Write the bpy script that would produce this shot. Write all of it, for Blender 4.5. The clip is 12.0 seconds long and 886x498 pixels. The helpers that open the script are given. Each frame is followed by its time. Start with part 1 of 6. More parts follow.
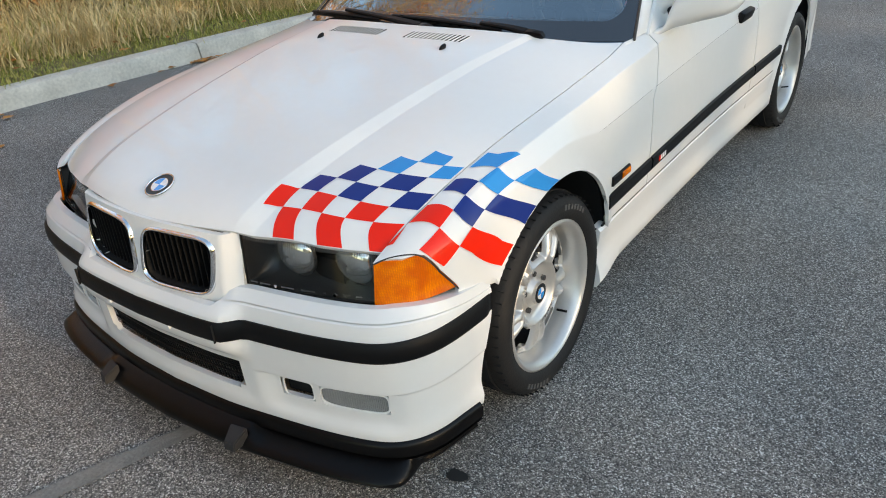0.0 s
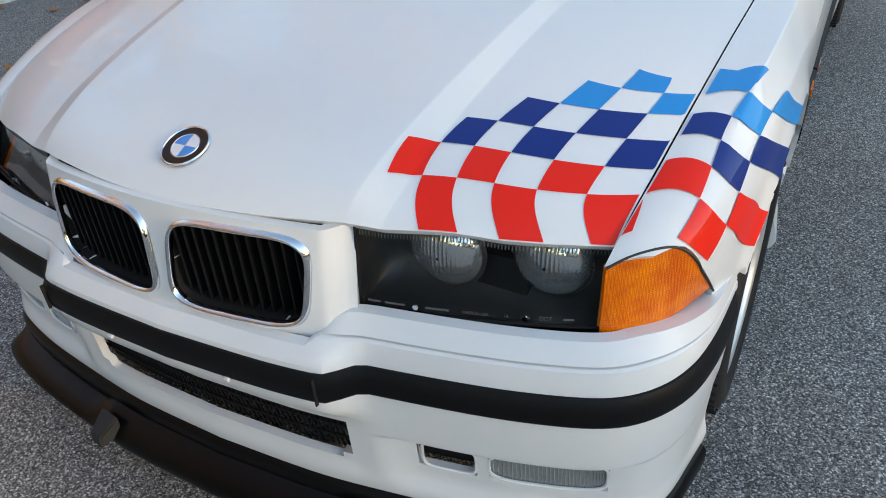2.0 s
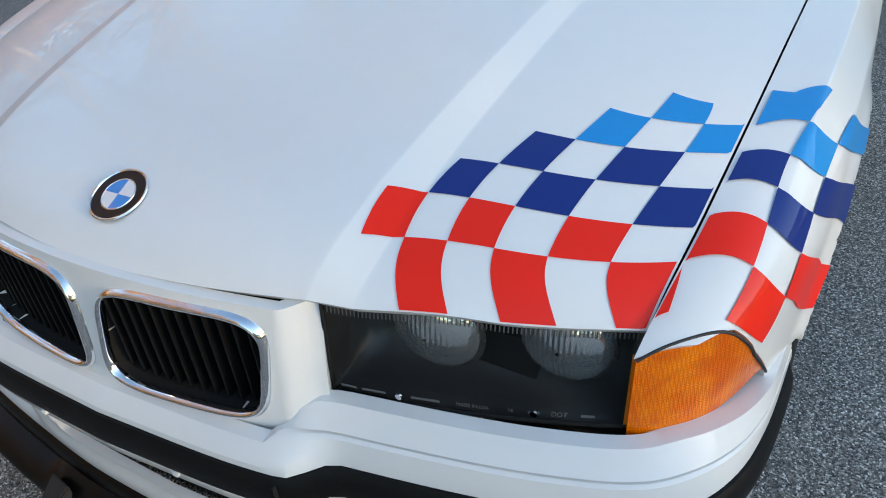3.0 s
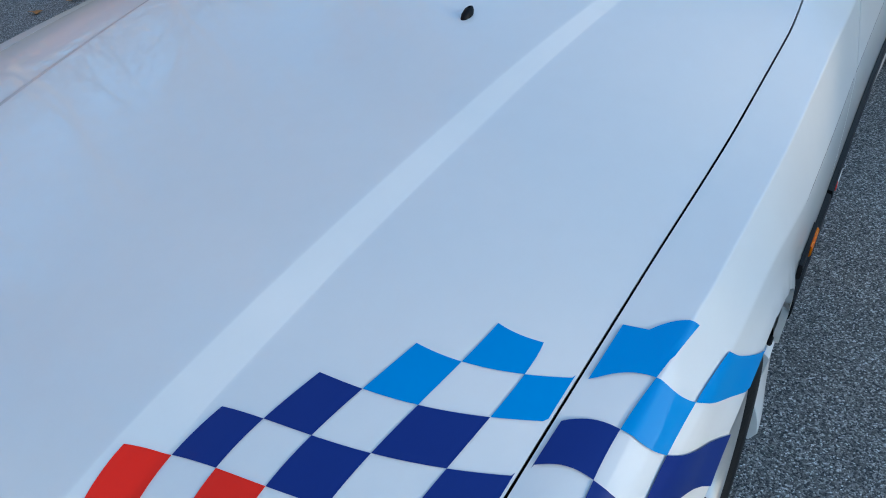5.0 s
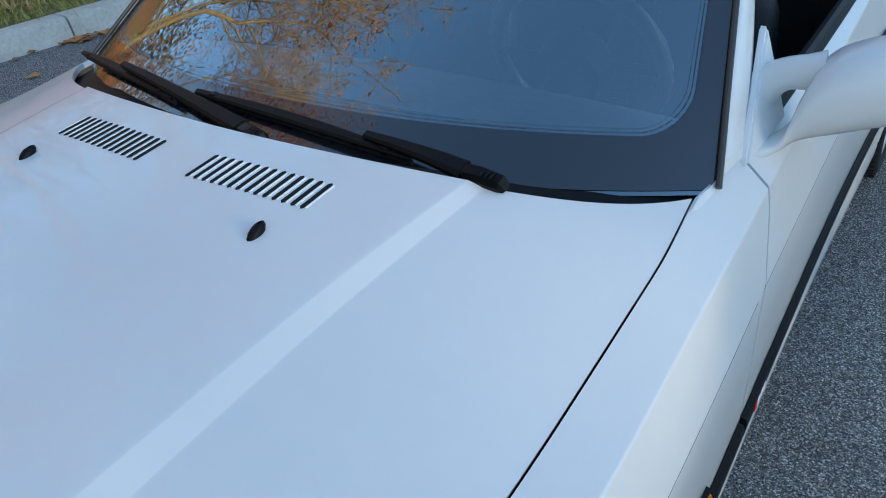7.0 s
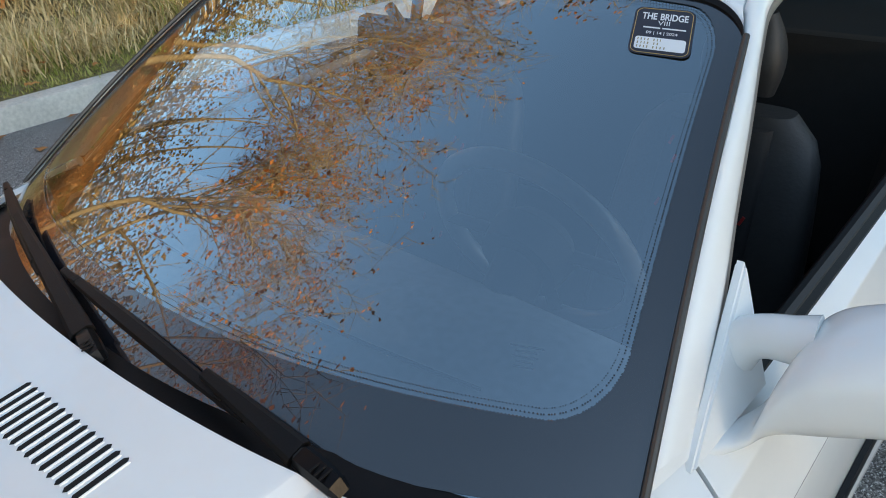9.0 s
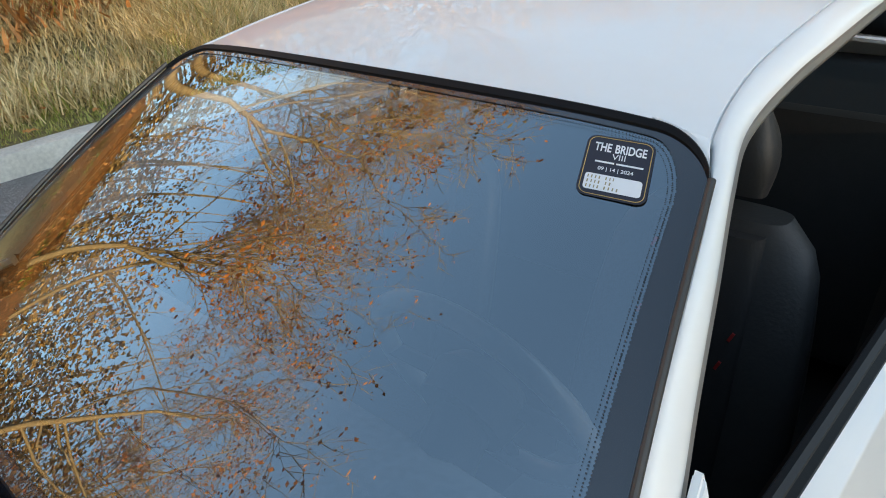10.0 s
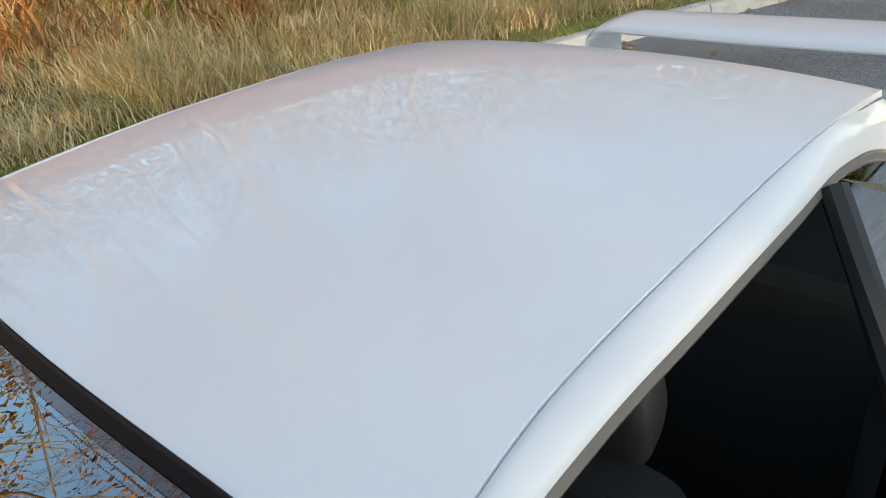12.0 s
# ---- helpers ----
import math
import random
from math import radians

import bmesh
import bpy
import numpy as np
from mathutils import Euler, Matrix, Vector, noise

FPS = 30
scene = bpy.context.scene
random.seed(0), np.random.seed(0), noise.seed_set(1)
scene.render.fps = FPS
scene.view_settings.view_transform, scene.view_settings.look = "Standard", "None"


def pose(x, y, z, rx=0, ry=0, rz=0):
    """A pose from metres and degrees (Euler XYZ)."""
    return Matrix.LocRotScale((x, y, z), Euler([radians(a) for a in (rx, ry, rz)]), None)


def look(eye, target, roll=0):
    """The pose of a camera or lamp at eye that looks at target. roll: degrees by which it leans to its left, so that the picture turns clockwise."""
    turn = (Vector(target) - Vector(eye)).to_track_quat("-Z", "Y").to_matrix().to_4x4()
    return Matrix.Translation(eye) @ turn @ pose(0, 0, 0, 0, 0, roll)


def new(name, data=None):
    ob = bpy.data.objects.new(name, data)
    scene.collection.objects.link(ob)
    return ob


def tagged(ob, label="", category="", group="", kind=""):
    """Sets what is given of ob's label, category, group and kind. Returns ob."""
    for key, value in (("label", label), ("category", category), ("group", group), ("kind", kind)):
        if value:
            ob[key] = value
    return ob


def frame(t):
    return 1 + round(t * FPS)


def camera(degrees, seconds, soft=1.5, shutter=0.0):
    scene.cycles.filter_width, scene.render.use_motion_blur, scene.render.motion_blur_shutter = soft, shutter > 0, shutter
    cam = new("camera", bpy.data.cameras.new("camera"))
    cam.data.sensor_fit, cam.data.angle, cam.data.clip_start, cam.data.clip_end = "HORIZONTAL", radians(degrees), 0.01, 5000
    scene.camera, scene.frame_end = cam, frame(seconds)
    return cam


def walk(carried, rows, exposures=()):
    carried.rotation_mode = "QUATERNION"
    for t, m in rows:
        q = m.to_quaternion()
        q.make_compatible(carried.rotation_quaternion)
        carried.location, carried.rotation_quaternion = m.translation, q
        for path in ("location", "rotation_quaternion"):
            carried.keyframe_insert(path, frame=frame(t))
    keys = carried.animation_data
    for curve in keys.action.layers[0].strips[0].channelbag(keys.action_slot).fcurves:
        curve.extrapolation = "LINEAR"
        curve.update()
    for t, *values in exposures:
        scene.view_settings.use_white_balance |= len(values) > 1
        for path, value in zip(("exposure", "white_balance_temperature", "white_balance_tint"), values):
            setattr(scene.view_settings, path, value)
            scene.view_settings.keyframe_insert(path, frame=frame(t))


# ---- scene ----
import functools

cam = camera(60.3, 12.0, 1.0)
EXPOSURES = [
    (0.0, 2.27, 8650, 12), (1.5, 2.18, 8000, 12), (2.5, 2.13, 7400, 10), (4.4, 1.93, 6600, 7), (5.2, 1.75, 6150, 6), (7.0, 1.77, 6150, 5),
    (8.8, 2.10, 7600, 10), (10.0, 2.21, 8300, 11), (11.0, 2.29, 8900, 11), (12.0, 2.10, 8100, 10),
]
PATH = [
    (0, (1.744, -0.976, 1.51), (0.664, 0.43, 0.584), -4.5),
    (0.5, (1.467, -0.928, 1.459), (0.483, 0.52, 0.494), -4.2),
    (1, (1.251, -0.873, 1.39), (0.333, 0.598, 0.393), -4.1),
    (1.5, (1.056, -0.802, 1.333), (0.197, 0.668, 0.284), -3.9),
    (2, (0.905, -0.685, 1.291), (0.072, 0.752, 0.177), -4.3),
    (2.5, (0.809, -0.575, 1.257), (0.002, 0.848, 0.107), -4.5),
    (2.7, (0.802, -0.523, 1.263), (-0.015, 0.879, 0.095), -5.0),
    (4.3, (0.892, -0.195, 1.336), (0.01, 1.143, 0.139), -5.4),
    (4.4, (0.896, -0.178, 1.345), (0.009, 1.151, 0.142), -5.5),
    (4.5, (0.905, -0.153, 1.347), (0.003, 1.178, 0.157), -5.5),
    (5, (0.923, -0.025, 1.382), (-0.012, 1.286, 0.195), -5.7),
    (5.5, (0.94, 0.098, 1.415), (-0.007, 1.405, 0.234), -5.6),
    (6, (0.959, 0.194, 1.439), (-0.005, 1.495, 0.265), -5.7),
    (6.5, (0.97, 0.332, 1.448), (-0.006, 1.649, 0.302), -5.5),
    (7, (0.982, 0.48, 1.456), (-0.023, 1.817, 0.359), -5.4),
    (7.2, (0.988, 0.524, 1.466), (-0.023, 1.861, 0.376), -5.2),
    (8.8, (0.987, 0.926, 1.528), (-0.212, 2.169, 0.519), -5.7),
    (9.2, (0.968, 1.008, 1.545), (-0.249, 2.248, 0.553), -5.5),
    (9.5, (0.961, 1.078, 1.564), (-0.28, 2.312, 0.597), -5.6),
    (10, (0.932, 1.215, 1.602), (-0.332, 2.445, 0.658), -6.2),
    (10.5, (0.908, 1.353, 1.643), (-0.365, 2.588, 0.718), -6.1),
    (11, (0.892, 1.504, 1.672), (-0.388, 2.742, 0.762), -5.9),
    (11.5, (0.862, 1.669, 1.69), (-0.424, 2.904, 0.784), -6.0),
    (12, (0.832, 1.848, 1.686), (-0.461, 3.078, 0.782), -6.4),
]
walk(cam, [(t, look(eye, target, roll)) for t, eye, target, roll in PATH], EXPOSURES)

# ---------------------------------------------------------------- light
SUN_EL, SUN_AZ = 9.0, 98.0          # degrees; azimuth from north (+y) clockwise
world = bpy.data.worlds.new("world")
scene.world = world
world.use_nodes = True
wn = world.node_tree.nodes
sky = wn.new("ShaderNodeTexSky")
sky.sky_type = "NISHITA"
sky.sun_disc = False
sky.sun_elevation = radians(SUN_EL)
sky.sun_rotation = radians(SUN_AZ)
sky.altitude = 100
sky.air_density, sky.dust_density, sky.ozone_density = 1.0, 0.6, 2.0
wn["Background"].inputs["Strength"].default_value = 0.15
world.node_tree.links.new(sky.outputs[0], wn["Background"].inputs[0])
sun_data = bpy.data.lights.new("sun", "SUN")
sun_data.energy, sun_data.angle, sun_data.color = 2.2, radians(0.6), (1.0, 0.80, 0.58)
sun = new("sun", sun_data)
sun_dir = Vector((math.sin(radians(SUN_AZ)) * math.cos(radians(SUN_EL)), math.cos(radians(SUN_AZ)) * math.cos(radians(SUN_EL)), math.sin(radians(SUN_EL))))
sun.matrix_world = look(sun_dir * 30, (0, 0, 0))


# ---------------------------------------------------------------- materials
def material(name, color, rough=0.5, metal=0.0, coat=0.0, coat_rough=0.03, trans=0.0, ior=1.5, vary=0.0, scale=8.0, bump=0.0, bump_scale=60.0, spec=0.5, emit=None):
    """A procedural material: base colour varied at two scales, a fine bump, and clear coat."""
    m = bpy.data.materials.new(name)
    m.use_nodes = True
    nt = m.node_tree
    b = nt.nodes["Principled BSDF"]
    b.inputs["Base Color"].default_value = (*color, 1)
    b.inputs["Roughness"].default_value = rough
    b.inputs["Metallic"].default_value = metal
    b.inputs["Coat Weight"].default_value = coat
    b.inputs["Coat Roughness"].default_value = coat_rough
    b.inputs["Transmission Weight"].default_value = trans
    b.inputs["IOR"].default_value = ior
    b.inputs["Specular IOR Level"].default_value = spec
    geo = nt.nodes.new("ShaderNodeNewGeometry")
    if vary:
        n1, n2 = nt.nodes.new("ShaderNodeTexNoise"), nt.nodes.new("ShaderNodeTexNoise")
        n1.inputs["Scale"].default_value, n2.inputs["Scale"].default_value = scale, scale * 9
        n1.inputs["Detail"].default_value = n2.inputs["Detail"].default_value = 4
        nt.links.new(geo.outputs["Position"], n1.inputs["Vector"])
        nt.links.new(geo.outputs["Position"], n2.inputs["Vector"])
        add = nt.nodes.new("ShaderNodeMath")
        nt.links.new(n1.outputs["Fac"], add.inputs[0])
        nt.links.new(n2.outputs["Fac"], add.inputs[1])
        ramp = nt.nodes.new("ShaderNodeMapRange")
        ramp.inputs["From Min"].default_value, ramp.inputs["From Max"].default_value = 0.6, 1.4
        ramp.inputs["To Min"].default_value, ramp.inputs["To Max"].default_value = 1 - vary, 1 + vary
        nt.links.new(add.outputs[0], ramp.inputs["Value"])
        mix = nt.nodes.new("ShaderNodeVectorMath")
        mix.operation = "SCALE"
        mix.inputs[0].default_value = color
        nt.links.new(ramp.outputs[0], mix.inputs["Scale"])
        nt.links.new(mix.outputs[0], b.inputs["Base Color"])
    if bump:
        nb = nt.nodes.new("ShaderNodeTexNoise")
        nb.inputs["Scale"].default_value, nb.inputs["Detail"].default_value = bump_scale, 3
        nt.links.new(geo.outputs["Position"], nb.inputs["Vector"])
        bn = nt.nodes.new("ShaderNodeBump")
        bn.inputs["Strength"].default_value, bn.inputs["Distance"].default_value = bump, 0.01
        nt.links.new(nb.outputs["Fac"], bn.inputs["Height"])
        nt.links.new(bn.outputs[0], b.inputs["Normal"])
    if emit:
        b.inputs["Emission Color"].default_value, b.inputs["Emission Strength"].default_value = (*emit[0], 1), emit[1]
    return m


PAINT = material("white_paint", (0.80, 0.795, 0.775), 0.5, coat=0.72, coat_rough=0.03, vary=0.015, scale=3, spec=0.3)
RED = material("red_vinyl", (0.95, 0.018, 0.003), 0.45, coat=0.5, spec=0.12, coat_rough=0.015)
NAVY = material("navy_vinyl", (0.005, 0.026, 0.19), 0.45, coat=0.5, spec=0.12, coat_rough=0.015)
AZURE = material("azure_vinyl", (0.0, 0.26, 0.64), 0.45, coat=0.5, spec=0.12, coat_rough=0.015)
TRIM = material("black_rubber_trim", (0.004, 0.004, 0.0045), 0.5, spec=0.2, vary=0.15, scale=20, bump=0.05, bump_scale=300)
LIPM = material("black_plastic_lip", (0.003, 0.0028, 0.003), 0.28, spec=0.18, vary=0.2, scale=6, bump=0.04, bump_scale=200)
SCUFF = material("scuffed_grey_plastic", (0.015, 0.015, 0.016), 0.6, vary=0.3, scale=30)
# black of the seals, also the painted shade line along the side's fold
SEAL_AND_SHADE = material("dark_seal_and_shade", (0.02, 0.02, 0.02), 0.6)
# near-black for joints and black parts, also the painted shade inside openings
GAP_AND_SHADE = material("dark_gap_and_shade", (0.004, 0.004, 0.004), 0.9)
CHROME = material("chrome", (0.85, 0.85, 0.86), 0.05, 1.0)
MOULD = material("bronze_grey_moulding", (0.33, 0.30, 0.27), 0.33, 0.6)
SCREEN_MOULD = material("dark_screen_moulding", (0.085, 0.075, 0.065), 0.3, 0.5)
ALLOY = material("silver_alloy", (0.60, 0.59, 0.57), 0.36, 0.62, coat=0.5, coat_rough=0.08, vary=0.04, scale=15)
TYRE = material("tyre_rubber", (0.012, 0.012, 0.0125), 0.65, spec=0.3, vary=0.2, scale=12, bump=0.1, bump_scale=150)
TYRE_TEXT = material("tyre_lettering", (0.07, 0.07, 0.07), 0.6)
INTERIOR = material("black_interior", (0.005, 0.005, 0.0055), 0.7, vary=0.2, scale=10, bump=0.08, bump_scale=250)
DASH = material("dash_plastic", (0.27, 0.28, 0.29), 0.6, vary=0.15, scale=8, bump=0.1, bump_scale=400)
LEATHER = material("grey_leather", (0.028, 0.028, 0.029), 0.55, vary=0.15, scale=12, bump=0.1, bump_scale=150)
SEATCLOTH = material("dark_seat_cloth", (0.012, 0.012, 0.013), 0.85, vary=0.2, scale=30, bump=0.1, bump_scale=400)
REDCLOTH = material("red_thread", (0.35, 0.02, 0.02), 0.8)
HOUSING = material("headlight_housing", (0.035, 0.035, 0.036), 0.4, vary=0.1, scale=20)
REFLECT = material("reflector_chrome", (0.9, 0.9, 0.9), 0.08, 1.0)
WHITE_INK = material("white_ink", (0.8, 0.8, 0.8), 0.5)
BLUE_EN = material("blue_enamel", (0.0, 0.26, 0.70), 0.25, coat=1.0)
WHITE_EN = material("white_enamel", (0.8, 0.8, 0.8), 0.25, coat=1.0)
BLACK_EN = material("black_enamel", (0.006, 0.006, 0.006), 0.3, coat=0.3, spec=0.2)
GOLD_INK = material("gold_ink", (0.55, 0.36, 0.12), 0.45)
STICKER = material("sticker_face", (0.02, 0.022, 0.035), 0.4)
PEN = material("pen_ink", (0.35, 0.28, 0.16), 0.6)


def glass_material(name, tint, rough=0.0, ior=1.5, sheen=(1, 1, 1)):
    """Thin clear glass: light passes tinted, with a mirror of its own on top."""
    m = bpy.data.materials.new(name)
    m.use_nodes = True
    nt = m.node_tree
    nt.nodes.remove(nt.nodes["Principled BSDF"])
    tr, gl, mx, fr = (nt.nodes.new(k) for k in ("ShaderNodeBsdfTransparent", "ShaderNodeBsdfGlossy", "ShaderNodeMixShader", "ShaderNodeFresnel"))
    tr.inputs[0].default_value = (*tint, 1)
    gl.inputs["Color"].default_value = (*sheen, 1)
    gl.inputs["Roughness"].default_value = rough
    fr.inputs["IOR"].default_value = ior
    nt.links.new(fr.outputs[0], mx.inputs[0])
    nt.links.new(tr.outputs[0], mx.inputs[1])
    nt.links.new(gl.outputs[0], mx.inputs[2])
    nt.links.new(mx.outputs[0], nt.nodes["Material Output"].inputs[0])
    return m


GLASS = glass_material("windscreen_glass", (0.80, 0.88, 0.92), 0.0, 3.9, (0.77, 0.92, 1.0))
SIDE_GLASS = glass_material("side_glass", (0.34, 0.40, 0.39))
LENS = glass_material("clear_lens", (0.90, 0.91, 0.90), 0.02, 1.2)
def amber_material():
    """Orange moulded plastic: a fine net of prisms over a patchy reflector."""
    m = material("amber_lens", (0.95, 0.19, 0.0), 0.22, coat=0.25, spec=0.2)
    nt = m.node_tree
    b = nt.nodes["Principled BSDF"]
    geo, net, patch = (nt.nodes.new(k) for k in ("ShaderNodeNewGeometry", "ShaderNodeTexVoronoi", "ShaderNodeTexNoise"))
    net.inputs["Scale"].default_value, net.inputs["Randomness"].default_value = 260, 0.0
    net.distance = "CHEBYCHEV"
    patch.inputs["Scale"].default_value, patch.inputs["Detail"].default_value = 26, 2
    for n in (net, patch):
        nt.links.new(geo.outputs["Position"], n.inputs["Vector"])
    mask = nt.nodes.new("ShaderNodeMapRange")
    mask.inputs["From Min"].default_value, mask.inputs["From Max"].default_value = 0.30, 0.50
    mask.inputs["To Min"].default_value, mask.inputs["To Max"].default_value = 0.0, 0.6
    nt.links.new(net.outputs["Distance"], mask.inputs["Value"])
    ramp = nt.nodes.new("ShaderNodeValToRGB")
    ramp.color_ramp.elements[0].position, ramp.color_ramp.elements[1].position = 0.36, 0.64
    ramp.color_ramp.elements[0].color, ramp.color_ramp.elements[1].color = (0.80, 0.13, 0.0, 1), (1.0, 0.25, 0.0, 1)
    nt.links.new(patch.outputs["Fac"], ramp.inputs[0])
    mix = nt.nodes.new("ShaderNodeMix")
    mix.data_type = "RGBA"
    mix.inputs[7].default_value = (0.60, 0.09, 0.0, 1)
    nt.links.new(mask.outputs[0], mix.inputs[0])
    nt.links.new(ramp.outputs[0], mix.inputs[6])
    nt.links.new(mix.outputs[2], b.inputs["Base Color"])
    bump = nt.nodes.new("ShaderNodeBump")
    bump.inputs["Strength"].default_value, bump.inputs["Distance"].default_value = 0.5, 0.003
    nt.links.new(net.outputs["Distance"], bump.inputs["Height"])
    nt.links.new(bump.outputs[0], b.inputs["Normal"])
    return m


AMBER = amber_material()
FRIT = material("frit_band", (0.010, 0.012, 0.017), 0.25, coat=1.0, coat_rough=0.0)
FRIT.node_tree.nodes["Principled BSDF"].inputs["Coat IOR"].default_value = 1.8


def asphalt_material():
    m = material("asphalt", (0.05, 0.05, 0.052), 0.8)
    nt = m.node_tree
    b = nt.nodes["Principled BSDF"]
    geo = nt.nodes.new("ShaderNodeNewGeometry")
    vor = nt.nodes.new("ShaderNodeTexVoronoi")
    vor.inputs["Scale"].default_value = 285
    big = nt.nodes.new("ShaderNodeTexNoise")
    big.inputs["Scale"].default_value, big.inputs["Detail"].default_value = 0.9, 6
    fine = nt.nodes.new("ShaderNodeTexNoise")
    fine.inputs["Scale"].default_value, fine.inputs["Detail"].default_value = 220, 2
    for n in (vor, big, fine):
        nt.links.new(geo.outputs["Position"], n.inputs["Vector"])
    stone = nt.nodes.new("ShaderNodeSeparateColor")
    nt.links.new(vor.outputs["Color"], stone.inputs[0])
    ramp = nt.nodes.new("ShaderNodeValToRGB")
    ramp.color_ramp.elements[0].color, ramp.color_ramp.elements[1].color = (0.030, 0.030, 0.032, 1), (0.85, 0.85, 0.83, 1)
    for at, c in ((0.36, 0.125), (0.68, 0.24), (0.89, 0.46)):
        e = ramp.color_ramp.elements.new(at)
        e.color = (c * 1.05, c, c * 0.93, 1)
    nt.links.new(stone.outputs[0], ramp.inputs[0])
    rng = nt.nodes.new("ShaderNodeMapRange")
    rng.inputs["From Min"].default_value, rng.inputs["From Max"].default_value = 0.3, 0.7
    rng.inputs["To Min"].default_value, rng.inputs["To Max"].default_value = 0.78, 1.2
    nt.links.new(big.outputs["Fac"], rng.inputs["Value"])
    mul = nt.nodes.new("ShaderNodeVectorMath")
    mul.operation = "SCALE"
    nt.links.new(ramp.outputs[0], mul.inputs[0])
    nt.links.new(rng.outputs[0], mul.inputs["Scale"])
    nt.links.new(mul.outputs[0], b.inputs["Base Color"])
    bn = nt.nodes.new("ShaderNodeBump")
    bn.inputs["Strength"].default_value, bn.inputs["Distance"].default_value = 0.8, 0.004
    nt.links.new(vor.outputs["Distance"], bn.inputs["Height"])
    bn.invert = True
    nt.links.new(bn.outputs[0], b.inputs["Normal"])
    return m


ASPHALT = asphalt_material()
KERB = material("kerb_concrete", (0.60, 0.57, 0.50), 0.85, vary=0.22, scale=5, bump=0.35, bump_scale=120)
SOIL = material("dry_soil", (0.19, 0.15, 0.065), 0.95, vary=0.5, scale=2.5, bump=0.6, bump_scale=30)


def random_tint(name, c1, c2, rough=0.8):
    """Colour varied from blade to blade, leaf to leaf."""
    m = material(name, c1, rough)
    nt = m.node_tree
    geo = nt.nodes.new("ShaderNodeNewGeometry")
    mix = nt.nodes.new("ShaderNodeMix")
    mix.data_type = "RGBA"
    mix.inputs[6].default_value, mix.inputs[7].default_value = (*c1, 1), (*c2, 1)
    nt.links.new(geo.outputs["Random Per Island"], mix.inputs[0])
    nt.links.new(mix.outputs[2], nt.nodes["Principled BSDF"].inputs["Base Color"])
    return m


STRAW = random_tint("straw_grass", (0.92, 0.73, 0.41), (0.52, 0.39, 0.18))
GREEN = random_tint("green_grass", (0.26, 0.31, 0.06), (0.52, 0.44, 0.15))
BRUSH = random_tint("rusty_brush", (0.66, 0.27, 0.08), (0.24, 0.14, 0.06))
LEAF = random_tint("autumn_leaf", (0.60, 0.26, 0.07), (0.32, 0.13, 0.04))
CROWN = random_tint("crown_leaf", (0.60, 0.17, 0.015), (0.26, 0.085, 0.012))
OLIVE = random_tint("olive_leaf", (0.16, 0.11, 0.02), (0.25, 0.13, 0.03))
TWIG = random_tint("twig", (0.26, 0.14, 0.06), (0.13, 0.07, 0.03))
THICKET = random_tint("thicket_leaf", (0.58, 0.33, 0.11), (0.26, 0.16, 0.06))
SHRUB = random_tint("shrub_leaf", (0.30, 0.34, 0.05), (0.14, 0.18, 0.03))
BARK = material("bark", (0.30, 0.19, 0.085), 0.9, vary=0.3, scale=6, bump=0.5, bump_scale=25)


# ---------------------------------------------------------------- mesh helpers
def part(name, bm, mat, parent=None, label="", smooth=True, thick=0.0, sharp=40):
    """Links a bmesh as one mesh object, under a thing or a part."""
    me = bpy.data.meshes.new(name)
    if smooth:
        for f in bm.faces:
            f.smooth = True
        lim = radians(sharp)
        for e in bm.edges:
            if (len(e.link_faces) == 2 and e.calc_face_angle(0) > lim) or (thick and len(e.link_faces) == 1):
                e.smooth = False
    bm.to_mesh(me)
    bm.free()
    for m in mat if isinstance(mat, (list, tuple)) else (mat,):
        me.materials.append(m)
    ob = new(name, me)
    if parent:
        ob.parent = parent
    if thick:
        s = ob.modifiers.new("thickness", "SOLIDIFY")
        s.thickness, s.offset = thick, -1
    if label:
        ob["label"] = label
    return ob


def grid(P, away=None, wrap_u=False, wrap_v=False):
    """A bmesh sheet through an array of points [u][v]; away: a point on its inner side."""
    P = np.asarray(P, float)
    nu, nv = P.shape[:2]
    bm = bmesh.new()
    V = [[bm.verts.new(P[i, j]) for j in range(nv)] for i in range(nu)]
    for i in range(nu if wrap_u else nu - 1):
        for j in range(nv if wrap_v else nv - 1):
            a, b, c, d = V[i][j], V[(i + 1) % nu][j], V[(i + 1) % nu][(j + 1) % nv], V[i][(j + 1) % nv]
            if len({a, b, c, d}) == 4:
                bm.faces.new((a, b, c, d))
    if away is not None:
        bm.normal_update()
        if sum(f.normal.dot(f.calc_center_median() - Vector(away)) for f in bm.faces) < 0:
            bmesh.ops.reverse_faces(bm, faces=bm.faces[:])
    return bm


def add_box(bm, c, s, rot=None, bevel=0.0):
    """A box with rounded edges, put into bm."""
    made = bmesh.ops.create_cube(bm, size=1.0)["verts"]
    m = Matrix.Translation(c) @ (rot.to_4x4() if rot else Matrix.Identity(4)) @ Matrix.Diagonal((*s, 1))
    bmesh.ops.transform(bm, matrix=m, verts=made)
    if bevel:
        edges = list({e for v in made for e in v.link_edges})
        bmesh.ops.bevel(bm, geom=edges, offset=bevel, segments=2, affect="EDGES", profile=0.5)
    return bm


def box(c, s, rot=None, bevel=0.0):
    return add_box(bmesh.new(), c, s, rot, bevel)


